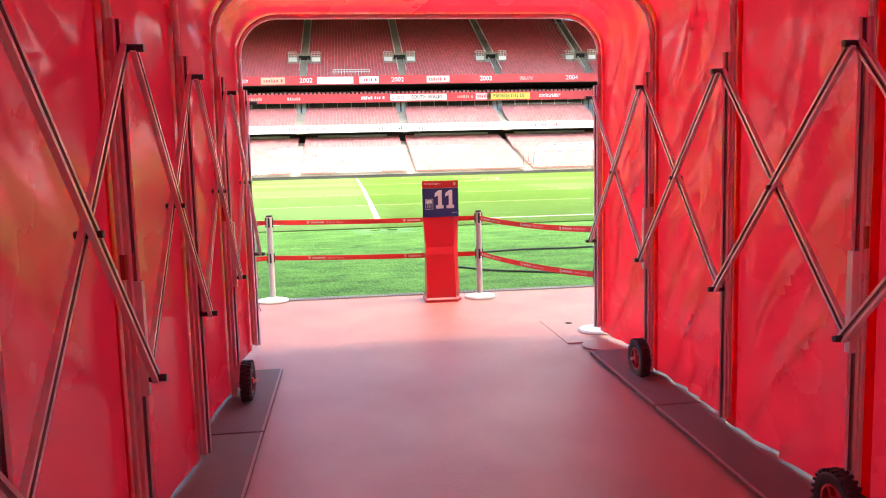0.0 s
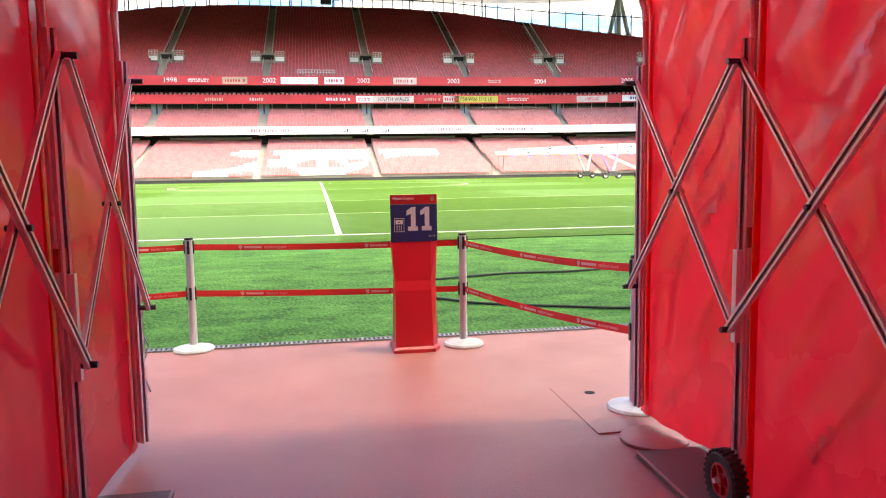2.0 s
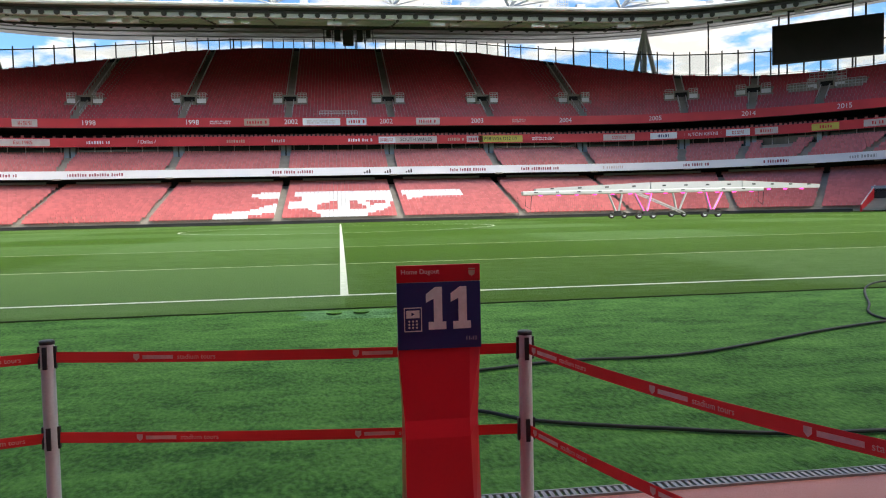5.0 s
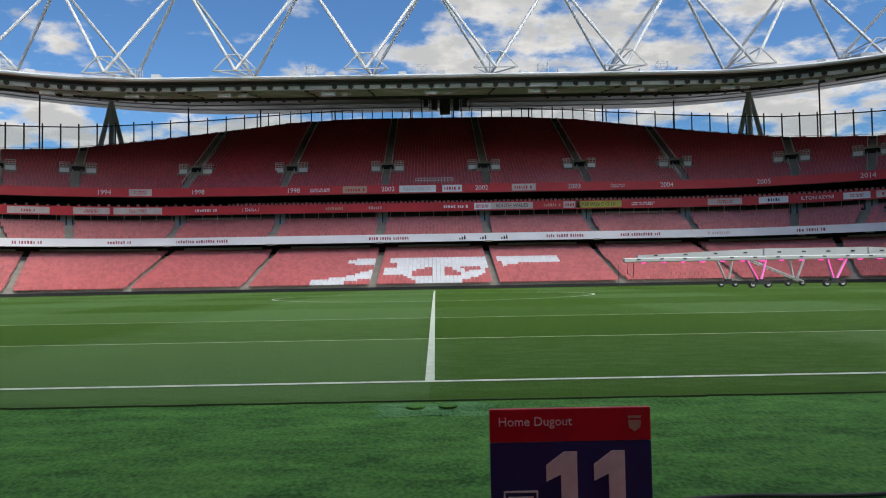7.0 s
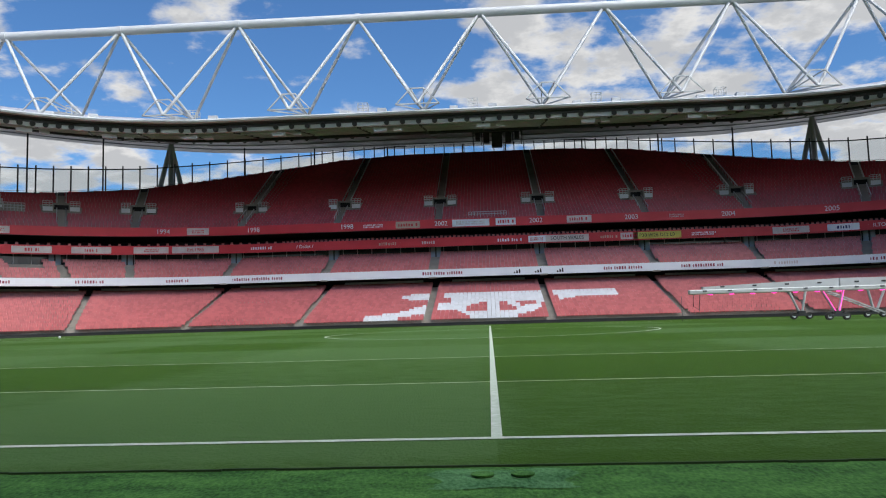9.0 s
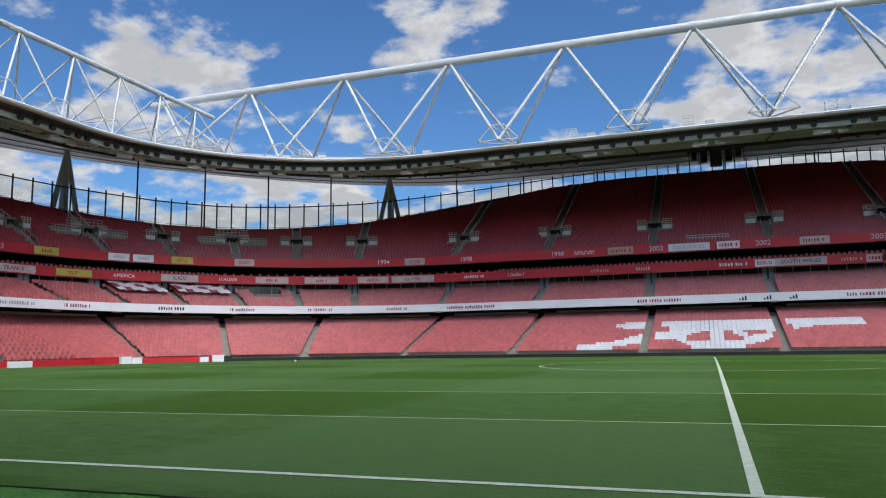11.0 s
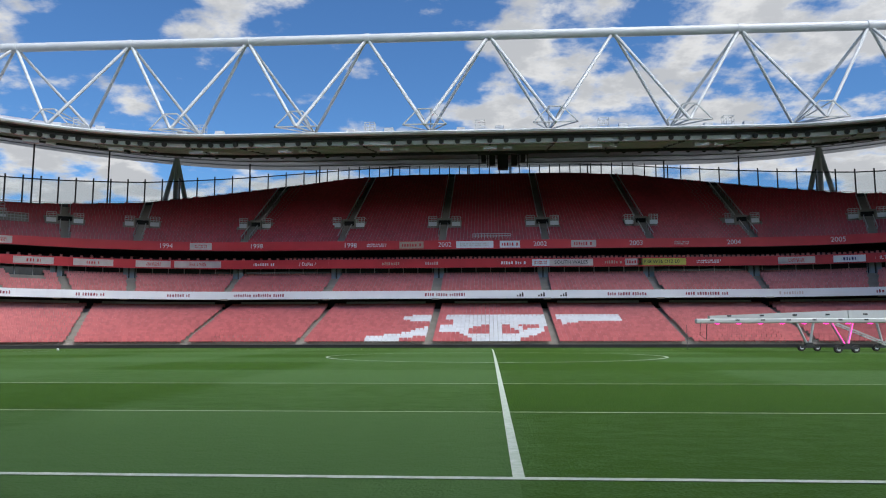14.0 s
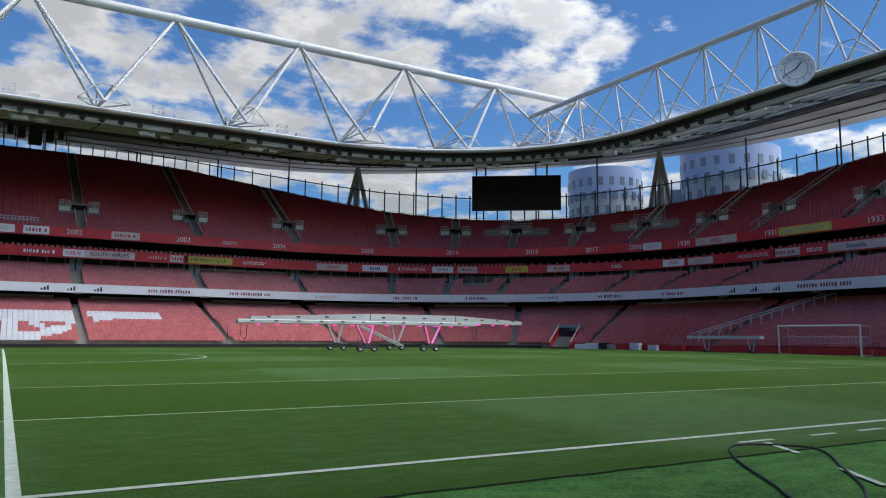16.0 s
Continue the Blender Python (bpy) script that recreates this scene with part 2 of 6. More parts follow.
# pale so that the unseen near wall bounces light onto sign and tapes
BOUNCEWALL = material("pale_bounce_wall", (0.66, 0.64, 0.61), 0.7, (0.56, 0.54, 0.51), 0.6, 12.0, 0.1)
# near black stands in for deep shade in recesses and openings
SHADEWALL = material("shade_black_interior", (0.018, 0.017, 0.018), 0.8, None, 0.7, 6.0)
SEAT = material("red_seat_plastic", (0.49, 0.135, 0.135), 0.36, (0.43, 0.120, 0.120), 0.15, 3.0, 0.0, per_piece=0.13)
# upper-tier seats: less faded red, also darkened for shade under the roof
SHADESEAT = material("unfaded_shaded_plastic", (0.40, 0.045, 0.058), 0.36, (0.34, 0.036, 0.048), 0.15, 3.0, 0.0, per_piece=0.16)
WSEAT = material("white_seat_plastic", (0.66, 0.69, 0.72), 0.4, (0.58, 0.61, 0.64), 0.2, 3.0, 0.0, per_piece=0.06)
REDPANEL = material("red_panel", (0.60, 0.022, 0.036), 0.45, (0.52, 0.02, 0.032), 0.5, 12.0, 0.05)
WHITEPANEL = material("white_panel", (0.76, 0.80, 0.84), 0.45, (0.70, 0.74, 0.79), 0.4, 12.0, 0.05)
BLACKPANEL = material("black_panel", (0.012, 0.012, 0.014), 0.5, (0.02, 0.02, 0.022), 0.8, 12.0, 0.05)
YELLOWPANEL = material("yellow_banner", (0.62, 0.58, 0.10), 0.6, None, 0.6, 12.0, 0.05)
CREAM = material("cream_banner", (0.62, 0.57, 0.55), 0.6, (0.5, 0.42, 0.42), 0.9, 12.0, 0.05)
STEEL = material("white_roof_steel", (0.54, 0.57, 0.58), 0.4, (0.47, 0.50, 0.51), 0.5, 14.0, 0.05)
GREYSTEEL = material("grey_steel", (0.38, 0.40, 0.41), 0.45, (0.30, 0.32, 0.33), 0.8, 20.0, 0.05, 0.3)
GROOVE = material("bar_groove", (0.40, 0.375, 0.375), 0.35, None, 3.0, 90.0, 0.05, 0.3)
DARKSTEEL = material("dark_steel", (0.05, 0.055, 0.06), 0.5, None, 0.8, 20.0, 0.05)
ROOFSKIN = material("roof_lining", (0.52, 0.52, 0.54), 0.38, (0.42, 0.42, 0.44), 0.25, 4.0, 0.1, 0.2)
BLUEGREY = material("blue_grey_pier", (0.25, 0.33, 0.38), 0.6, None, 0.8, 10.0, 0.05)
BOXGLASS = material("box_front_glass", (0.03, 0.04, 0.045), 0.12, (0.06, 0.075, 0.08), 0.12, 2.0, 0.0)
POLYCARB = material("milky_polycarbonate", (0.75, 0.77, 0.78), 0.4, None, 0.5, 9.0, 0.0)
CLEAR = glass_material("wind_screen_glass", (0.9, 0.95, 0.97), 0.14)
pl = POLYCARB.node_tree
pl_thin, pl_mix = pl.nodes.new("ShaderNodeBsdfTranslucent"), pl.nodes.new("ShaderNodeMixShader")
pl_thin.inputs[0].default_value, pl_mix.inputs[0].default_value = (0.8, 0.82, 0.84, 1), 0.7
pl.links.new(pl.nodes["Principled BSDF"].outputs[0], pl_mix.inputs[1])
pl.links.new(pl_thin.outputs[0], pl_mix.inputs[2])
pl.links.new(pl_mix.outputs[0], pl.nodes["Material Output"].inputs[0])
FABRIC = fabric_material("red_tarpaulin", (0.82, 0.022, 0.042))
ALU = material("brushed_aluminium", (0.82, 0.80, 0.80), 0.34, (0.70, 0.68, 0.69), 3.0, 160.0, 0.06, 0.1)
COPPER = material("copper_collar", (0.5, 0.2, 0.12), 0.4, None, 8.0, 100.0, 0.05, 0.6)
TYRE = material("black_rubber_tyre", (0.022, 0.021, 0.021), 0.75, (0.04, 0.038, 0.036), 9.0, 120.0, 0.4)
RIM = material("red_wheel_rim", (0.5, 0.02, 0.03), 0.4, None, 9.0, 60.0, 0.05)
POSTGREY = material("pale_grey_post", (0.62, 0.62, 0.63), 0.45, (0.5, 0.5, 0.51), 4.0, 90.0, 0.08)
BASEWHITE = material("scuffed_white_base", (0.72, 0.71, 0.68), 0.5, (0.45, 0.43, 0.40), 7.0, 60.0, 0.1)
BLACKPLASTIC = material("black_plastic", (0.018, 0.018, 0.019), 0.45, None, 6.0, 90.0, 0.05)
TAPE = material("red_webbing", (0.88, 0.03, 0.035), 0.6, (0.80, 0.026, 0.03), 5.0, 300.0, 0.25)
PRINT = material("pale_print", (0.92, 0.52, 0.50), 0.6, None, 20.0, 100.0, 0.0)
SIGNRED = material("sign_red", (0.60, 0.014, 0.026), 0.35, (0.54, 0.012, 0.024), 2.0, 50.0, 0.02)
SIGNBLUE = material("sign_navy", (0.018, 0.025, 0.13), 0.35, (0.02, 0.03, 0.15), 2.0, 50.0, 0.02)
SIGNWHITE = material("sign_white", (0.86, 0.84, 0.86), 0.5, None, 9.0, 60.0, 0.0)
GOLD = material("dull_gold_print", (0.55, 0.40, 0.30), 0.5, None, 9.0, 60.0, 0.0)
CABLE = material("black_cable", (0.015, 0.016, 0.017), 0.5, None, 4.0, 90.0, 0.1)
DRAIN = material("galvanised_drain", (0.36, 0.36, 0.34), 0.5, (0.25, 0.25, 0.24), 3.0, 60.0, 0.1, 0.5)
SEAM = material("earth_seam", (0.020, 0.040, 0.012), 0.9, (0.03, 0.065, 0.018), 6.0, 60.0, 0.2)
SLOT = material("drain_slot", (0.02, 0.02, 0.018), 0.9, None, 3.0, 60.0, 0.1)
PINK = glow_material("pink_grow_lamp", (1.0, 0.05, 0.42), 2.2)
SCREEN = material("dark_screen", (0.003, 0.003, 0.004), 0.6, None, 0.4, 8.0, 0.0)
TOWERBLUE = material("blue_tower_cladding", (0.24, 0.33, 0.52), 0.35, (0.28, 0.37, 0.55), 0.08, 2.0, 0.0)
TOWERGREY = material("pale_tower_cladding", (0.42, 0.46, 0.50), 0.45, None, 0.08, 2.0, 0.0)
GOALWHITE = material("white_goal_paint", (0.85, 0.86, 0.86), 0.35, None, 2.0, 20.0, 0.0, spread=0.9)
NET = material("white_net", (0.85, 0.85, 0.85), 0.8, None, 3.0, 40.0, 0.0)

# ---- mesh helpers ----


class Shape:
    """Collects boxes, tubes and sheets into one mesh."""

    def __init__(self):
        self.v, self.f, self.k = [], [], []

    def add(self, verts, faces, k=0):
        o = len(self.v)
        self.v.extend(tuple(p) for p in verts)
        self.f.extend(tuple(i + o for i in f) for f in faces)
        self.k.extend([k] * len(faces))
        return self

    def box(self, c, s, m=None, k=0):
        m = m or Matrix()
        pts = [m @ Vector((c[0] + sx * s[0] / 2, c[1] + sy * s[1] / 2, c[2] + sz * s[2] / 2)) for sx in (-1, 1) for sy in (-1, 1) for sz in (-1, 1)]
        return self.add(pts, ((0, 1, 3, 2), (4, 6, 7, 5), (0, 4, 5, 1), (2, 3, 7, 6), (0, 2, 6, 4), (1, 5, 7, 3)), k)

    def bar(self, p, q, w, h=None, k=0, up=(0, 0, 1)):
        p, q = Vector(p), Vector(q)
        d = (q - p).normalized()
        side = d.cross(Vector(up))
        side = side.normalized() if side.length > 1e-4 else Vector((1, 0, 0))
        top = side.cross(d)
        h = h or w
        ring = [side * sx * w / 2 + top * sz * h / 2 for sx, sz in ((-1, -1), (1, -1), (1, 1), (-1, 1))]
        return self.add([p + r for r in ring] + [q + r for r in ring], ((0, 1, 5, 4), (1, 2, 6, 5), (2, 3, 7, 6), (3, 0, 4, 7), (3, 2, 1, 0), (4, 5, 6, 7)), k)

    def tube(self, points, r, n=10, k=0, cap=True):
        pts = [Vector(p) for p in points]
        rings = []
        for i, p in enumerate(pts):
            d = (pts[min(i + 1, len(pts) - 1)] - pts[max(i - 1, 0)]).normalized()
            a = d.cross(Vector((0, 0, 1)))
            a = a.normalized() if a.length > 1e-3 else Vector((1, 0, 0))
            b = d.cross(a)
            rr = r[i] if isinstance(r, (list, tuple)) else r
            rings.append([p + (a * math.cos(t) + b * math.sin(t)) * rr for t in (2 * math.pi * j / n for j in range(n))])
        verts = [v for ring in rings for v in ring]
        faces = [(i * n + j, i * n + (j + 1) % n, (i + 1) * n + (j + 1) % n, (i + 1) * n + j) for i in range(len(pts) - 1) for j in range(n)]
        if cap:
            faces += [tuple(range(n)), tuple(reversed(range((len(pts) - 1) * n, len(pts) * n)))]
        return self.add(verts, faces, k)

    def channel(self, p, q, w, h, inward, k=0, groove=1):
        """A bar with a groove along the face that looks inward."""
        p, q = Vector(p), Vector(q)
        d = (q - p).normalized()
        face = Vector(inward)
        face = (face - d * face.dot(d)).normalized()
        top = d.cross(face)
        g, deep = h * 0.2, w * 0.45
        ring = [face * a + top * b for a, b in ((-w / 2, -h / 2), (w / 2, -h / 2), (w / 2, -g), (w / 2 - deep, -g), (w / 2 - deep, g), (w / 2, g), (w / 2, h / 2), (-w / 2, h / 2))]
        self.add([p + r for r in ring] + [q + r for r in ring], [(i, (i + 1) % 8, (i + 1) % 8 + 8, i + 8) for i in range(8)] + [tuple(range(7, -1, -1)), tuple(range(8, 16))], k)
        # the three groove faces take a darker material than the bar
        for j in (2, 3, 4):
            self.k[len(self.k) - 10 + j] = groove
        return self

    def ringed(self, profile, m, n=24, k=0):
        """Turns a closed (radius, height) loop about z."""
        verts = [m @ Vector((r * math.cos(2 * math.pi * j / n), r * math.sin(2 * math.pi * j / n), z)) for r, z in profile for j in range(n)]
        c = len(profile)
        return self.add(verts, [(i * n + j, i * n + (j + 1) % n, (i + 1) % c * n + (j + 1) % n, (i + 1) % c * n + j) for i in range(c) for j in range(n)], k)

    def lathe(self, profile, m=None, n=24, k=0):
        """Turns (radius, height) pairs about z."""
        m = m or Matrix()
        verts = [m @ Vector((r * math.cos(2 * math.pi * j / n), r * math.sin(2 * math.pi * j / n), z)) for r, z in profile for j in range(n)]
        faces = [(i * n + j, i * n + (j + 1) % n, (i + 1) * n + (j + 1) % n, (i + 1) * n + j) for i in range(len(profile) - 1) for j in range(n)]
        faces += [tuple(reversed(range(n))), tuple(range((len(profile) - 1) * n, len(profile) * n))]
        return self.add(verts, faces, k)

    def mesh(self, name, mats, smooth=False):
        me = bpy.data.meshes.new(name)
        me.from_pydata(self.v, [], self.f)
        for m in mats if isinstance(mats, (list, tuple)) else [mats]:
            me.materials.append(m)
        me.polygons.foreach_set("material_index", self.k)
        if smooth:
            me.polygons.foreach_set("use_smooth", [True] * len(self.f))
            me.set_sharp_from_angle(angle=radians(35))
        me.update()
        return me

    def ob(self, name, mats, parent=None, smooth=False, label=""):
        o = new(name, self.mesh(name, mats, smooth))
        if parent:
            o.parent = parent
        return tagged(o, label)


def rounded(size, bevel=0.01, m=None, segments=2):
    """A box with rounded edges as a Shape."""
    bm = bmesh.new()
    bmesh.ops.create_cube(bm, size=1.0)
    bmesh.ops.scale(bm, vec=size, verts=bm.verts)
    bmesh.ops.bevel(bm, geom=bm.edges[:], offset=bevel, segments=segments, affect="EDGES", profile=0.7)
    bm.verts.index_update()
    s = Shape().add([(m or Matrix()) @ v.co for v in bm.verts], [[v.index for v in f.verts] for f in bm.faces])
    bm.free()
    return s


def lettering(text, size, mat, m, parent, depth=0.002, align="CENTER", squeeze=1.0):
    """Raised letters in the built-in font, as a mesh; the text's face looks along +z of m."""
    curve = bpy.data.curves.new("lettering", "FONT")
    curve.body, curve.size, curve.extrude, curve.align_x, curve.align_y = text, size, depth, align, "CENTER"
    curve.resolution_u = 3
    tmp = bpy.data.objects.new("lettering", curve)
    scene.collection.objects.link(tmp)
    me = bpy.data.meshes.new_from_object(tmp)
    bpy.data.objects.remove(tmp)
    me.materials.clear()
    me.materials.append(mat)
    o = new("lettering", me)
    o.matrix_world = m @ Matrix.Diagonal((squeeze, 1, 1, 1))
    if parent:
        o.parent = parent
    return o


def thing(name, label, category, group="", at=None, kind=""):
    o = new(name)
    o.empty_display_size = 0.2
    if at is not None:
        o.matrix_world = at
    return tagged(o, label, category, group, kind)


def structure(ob, label, category=""):
    return tagged(ob, label, category, "", "structure")


# ---- the lie of the land ----
FLOOR = -0.355


def land(x, y):
    """Height of the grass: it climbs from the walkway to the touchline and is crowned across the pitch."""
    if y < -1.3:
        return FLOOR + 0.005 + 0.33 * max(0.0, min(1.0, (y + 7.1) / 5.8))
    if y < 0:
        return -0.02 + 0.02 * (y + 1.3) / 1.3
    fall = max(0.0, 1 - (abs(x) / 62) ** 4)
    return 0.25 * max(0.0, 1 - ((y - 34) / 34) ** 2) * fall


def sheet(name, xs, ys, lift, mat):
    verts = [(x, y, land(x, y) + lift) for y in ys for x in xs]
    n = len(xs)
    faces = [(j * n + i, j * n + i + 1, (j + 1) * n + i + 1, (j + 1) * n + i) for j in range(len(ys) - 1) for i in range(n - 1)]
    return Shape().add(verts, faces).ob(name, mat, smooth=True)


def spread(a, b, step):
    n = max(1, round((b - a) / step))
    return [a + (b - a) * i / n for i in range(n + 1)]


structure(Shape().add([(-1800, -1800, -0.9), (1800, -1800, -0.9), (1800, 1800, -0.9), (-1800, 1800, -0.9)], [(0, 1, 2, 3)]).ob("ground", EARTH), "grey paved ground around the stadium", "ground")
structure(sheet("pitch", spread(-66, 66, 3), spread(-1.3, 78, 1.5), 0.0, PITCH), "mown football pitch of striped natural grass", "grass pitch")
structure(sheet("verge", spread(-66, 66, 3), spread(-7.1, -1.3, 0.6), -0.012, TURF), "dark green artificial turf beside the pitch", "turf verge")
SLOPE = 0.028


def walk_z(y):
    """The walkway dips gently towards the building."""
    return FLOOR + SLOPE * min(0.0, y + 9.64)


way = Shape()
for y0, y1 in ((-20.1, -9.64), (-9.64, -7.1)):
    za, zb = walk_z(y0), walk_z(y1)
    way.add([(x, y, z - d) for d in (0, 0.3) for x, y, z in ((-66, y0, za), (66, y0, za), (66, y1, zb), (-66, y1, zb))], ((0, 1, 2, 3), (7, 6, 5, 4), (0, 4, 5, 1), (2, 6, 7, 3)))
structure(way.ob("walkway", RUBBER), "worn red rubber walkway beside the pitch", "walkway")

# ---- bowl geometry ----
BEND = 45.0
QUARTER = 33 + BEND * math.pi / 2 + 20


def plan(q, a, b):
    """A point of the closed ring with half length a and half width b; q runs from the far middle (0) round to the near middle."""
    s, q = (1 if q >= 0 else -1), abs(q)
    near = q > QUARTER
    if near:
        q = 2 * QUARTER - q
    if q < 33:
        x, y = q, b
    elif q < 33 + BEND * math.pi / 2:
        t = (q - 33) / BEND
        x, y = 33 + (a - 33) * math.sin(t), 20 + (b - 20) * math.cos(t)
    else:
        x, y = a, 20 - (q - 33 - BEND * math.pi / 2)
    return s * x, 34 + (-y if near else y)


def outward(q, a, b):
    p, r = Vector(plan(q - 0.05, a, b)), Vector(plan(q + 0.05, a, b))
    d = (r - p).normalized()
    return Vector((-d.y, d.x, 0))


def ring_shape(profile, q0, q1, step=3.0, shape=None, k=0, closed=False):
    """Sweeps (a, b, z) points, each a number or a function of q, along the bowl."""
    s = shape or Shape()
    qs = spread(q0, q1, step)
    verts = []
    for q in qs:
        for a, b, z in profile:
            av, bv, zv = (v(q) if callable(v) else v for v in (a, b, z))
            verts.append((*plan(q, av, bv), zv))
    n = len(profile)
    pairs = [(i, i + 1) for i in range(n - 1)] + ([(n - 1, 0)] if closed else [])
    faces = [(j * n + i, (j + 1) * n + i, (j + 1) * n + h, j * n + h) for j in range(len(qs) - 1) for i, h in pairs]
    return s.add(verts, faces, k)


def local(q, a, b, z):
    """A frame at the ring: x along it, y outward, z up."""
    x, y = plan(q, a, b)
    o = outward(q, a, b)
    m = Matrix(((o.y, o.x, 0, x), (-o.x, o.y, 0, y), (0, 0, 1, z), (0, 0, 0, 1)))
    return m


def depth_upper(q):
    """How far the upper tier climbs back: most behind the middles, least in the corners."""
    table = ((0, 32.0), (14, 32.0), (26, 30.0), (34, 26.5), (42, 21.0), (50, 16.0), (60, 13.0), (68, 12.0), (76, 12.6), (86, 15.0), (96, 19.0), (106, 23.0), (116, 26.0), (QUARTER, 27.5))
    q = abs(q)
    q = 2 * QUARTER - q if q > QUARTER else q
    for (p, u), (r, w) in zip(table, table[1:]):
        if q <= r:
            t = (q - p) / (r - p)
            return u + (w - u) * t
    return table[-1][1]


UPPER_RISE = 0.52
SEATED = 134.0
LOWER_AISLES = (7.3, 22.0, 37.0, 56.4, 71.5, 88.9, 112.6)
CLUB_AISLES = (7.4, 22.2, 36.5, 51.2, 60.2, 69.4, 78.5, 87.6, 96.8, 106.2, 118.0)
UPPER_AISLES = (7.3, 21.8, 35.8, 50.0, 59.0, 67.6, 76.7, 86.0, 95.3, 104.6, 117.0)


def tier_steps(name, rows, q0, q1, label, tail):
    prof = []
    for a, b, z, tread, rise in rows:
        prof += [(a, b, z - rise), (a, b, z)]
    a, b, z, tread, rise = rows[-1]
    prof += [(a + tread, b + tread, z), (a + tread, b + tread, z - tail)]
    return structure(ring_shape(prof, q0, q1, 3.0).ob(name, CONCRETE), label, "terrace")

LOWER_ROWS = [(62.6 + i * 0.56, 43.6 + i * 0.8, 0.35 + i * 0.222, 0.8, 0.222) for i in range(22)]
CLUB_ROWS = [(71.2 + i * 1.0, 58.2 + i * 0.86, 7.0 + i * 0.36, 0.86, 0.36) for i in range(8)]
UPPER_ROWS = [(79.4 + i * 0.8, 62.6 + i * 0.8, 14.3 + i * 0.8 * UPPER_RISE, 0.8, 0.8 * UPPER_RISE) for i in range(40)]

tier_steps("terrace_lower", LOWER_ROWS, -190, 190, "stepped concrete of the lower tier", 0.4)
tier_steps("terrace_club", CLUB_ROWS, -2 * QUARTER, 2 * QUARTER, "stepped concrete of the shallow middle tier", 0.4)


def upper_edge(q):
    return max(4, round(depth_upper(q) / 0.8))


def upper_terrace():
    """Steps of the upper tier, each as long as the wavy back edge lets it be."""
    s = Shape()
    for i, (a, b, z, tread, rise) in enumerate(UPPER_ROWS):
        run = []
        for q in spread(-2 * QUARTER, 2 * QUARTER, 2.0) + [None]:
            if q is not None and depth_upper(q) >= i * 0.8:
                run.append(q)
            elif len(run) > 1:
                n = len(run)
                verts = [p for g in run for p in ((*plan(g, a, b), z - rise), (*plan(g, a, b), z), (*plan(g, a + tread, b + tread), z))]
                faces = [(j * 3 + c, j * 3 + 3 + c, j * 3 + 4 + c, j * 3 + 1 + c) for j in range(n - 1) for c in (0, 1)]
                s.add(verts, faces)
                run = []
            else:
                run = []
    # solid underside and rear wall
    ring_shape([(79.0, 62.2, 13.4), (88, 71, 13.4), (88, 71, 16.5), (lambda q: 79.4 + depth_upper(q), lambda q: 62.6 + depth_upper(q), lambda q: 13.0 + depth_upper(q) * UPPER_RISE),
                (lambda q: 79.6 + depth_upper(q), lambda q: 62.8 + depth_upper(q), lambda q: 14.2 + depth_upper(q) * UPPER_RISE)], -2 * QUARTER, 2 * QUARTER, 2.0, s)
    return structure(s.ob("terrace_upper", CONCRETE), "stepped concrete of the steep upper tier", "terrace")


upper_terrace()

# walls and fascias that run round the bowl
FULL = 2 * QUARTER
structure(ring_shape([(62.0, 43.0, -0.4), (62.0, 43.0, 0.36), (62.5, 43.5, 0.36), (62.5, 43.5, -0.4)], -72.5, 78.0, 2.0).ob("perimeter_board", BLACKPANEL), "low black perimeter board along the pitch", "perimeter board")
for start, stop in ((-170, -73), (84.6, 170)):
    structure(ring_shape([(62.0, 43.0, -0.4), (62.0, 43.0, 0.62), (62.5, 43.5, 0.62), (62.5, 43.5, -0.4)], start, stop, 2.0).ob("perimeter_wall", REDPANEL), "low red perimeter wall behind the goal", "perimeter wall")
# surfaces under the overhangs carry their shade in a near-black colour
structure(ring_shape([(75.2, 61.6, 4.6), (75.4, 61.8, 7.0)], -190, 190).ob("wall_lower_rear", SHADEWALL), "rear wall of the lower tier, near black for the overhang's shade", "wall")
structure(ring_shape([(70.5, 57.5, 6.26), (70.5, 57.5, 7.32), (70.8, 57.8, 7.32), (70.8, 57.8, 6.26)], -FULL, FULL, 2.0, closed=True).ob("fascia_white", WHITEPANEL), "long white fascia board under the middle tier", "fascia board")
structure(ring_shape([(70.7, 57.7, 6.4), (80, 66, 7.2), (80, 66, 7.0)], -FULL, FULL).ob("ceiling_lower", SHADEWALL), "soffit above the lower tier, coloured as deep shade", "soffit")
structure(ring_shape([(80.2, 65.2, 9.4), (80.2, 65.2, 11.6)], -FULL, FULL).ob("box_front", BOXGLASS), "dark glass fronts of the boxes", "glazing")
structure(ring_shape([(78.6, 62.6, 10.85), (78.6, 62.6, 12.1), (78.9, 62.9, 12.1), (78.9, 62.9, 10.85)], -FULL, FULL, 2.0, closed=True).ob("fascia_red_lower", REDPANEL), "red balcony fascia hung with supporter banners", "fascia board")
structure(ring_shape([(78.9, 62.9, 11.5), (85, 70, 11.7), (85, 70, 13.5)], -FULL, FULL).ob("balcony_recess", SHADEWALL), "recess behind the balcony, coloured near black for its shade", "wall")
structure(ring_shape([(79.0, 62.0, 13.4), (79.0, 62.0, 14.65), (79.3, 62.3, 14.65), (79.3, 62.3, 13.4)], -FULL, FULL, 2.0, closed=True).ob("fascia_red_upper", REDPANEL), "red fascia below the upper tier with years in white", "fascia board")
structure(ring_shape([(79.1, 62.1, 13.3), (88, 71, 13.35)], -FULL, FULL).ob("ceiling_balcony", SHADEWALL), "soffit above the balcony, coloured as deep shade", "soffit")

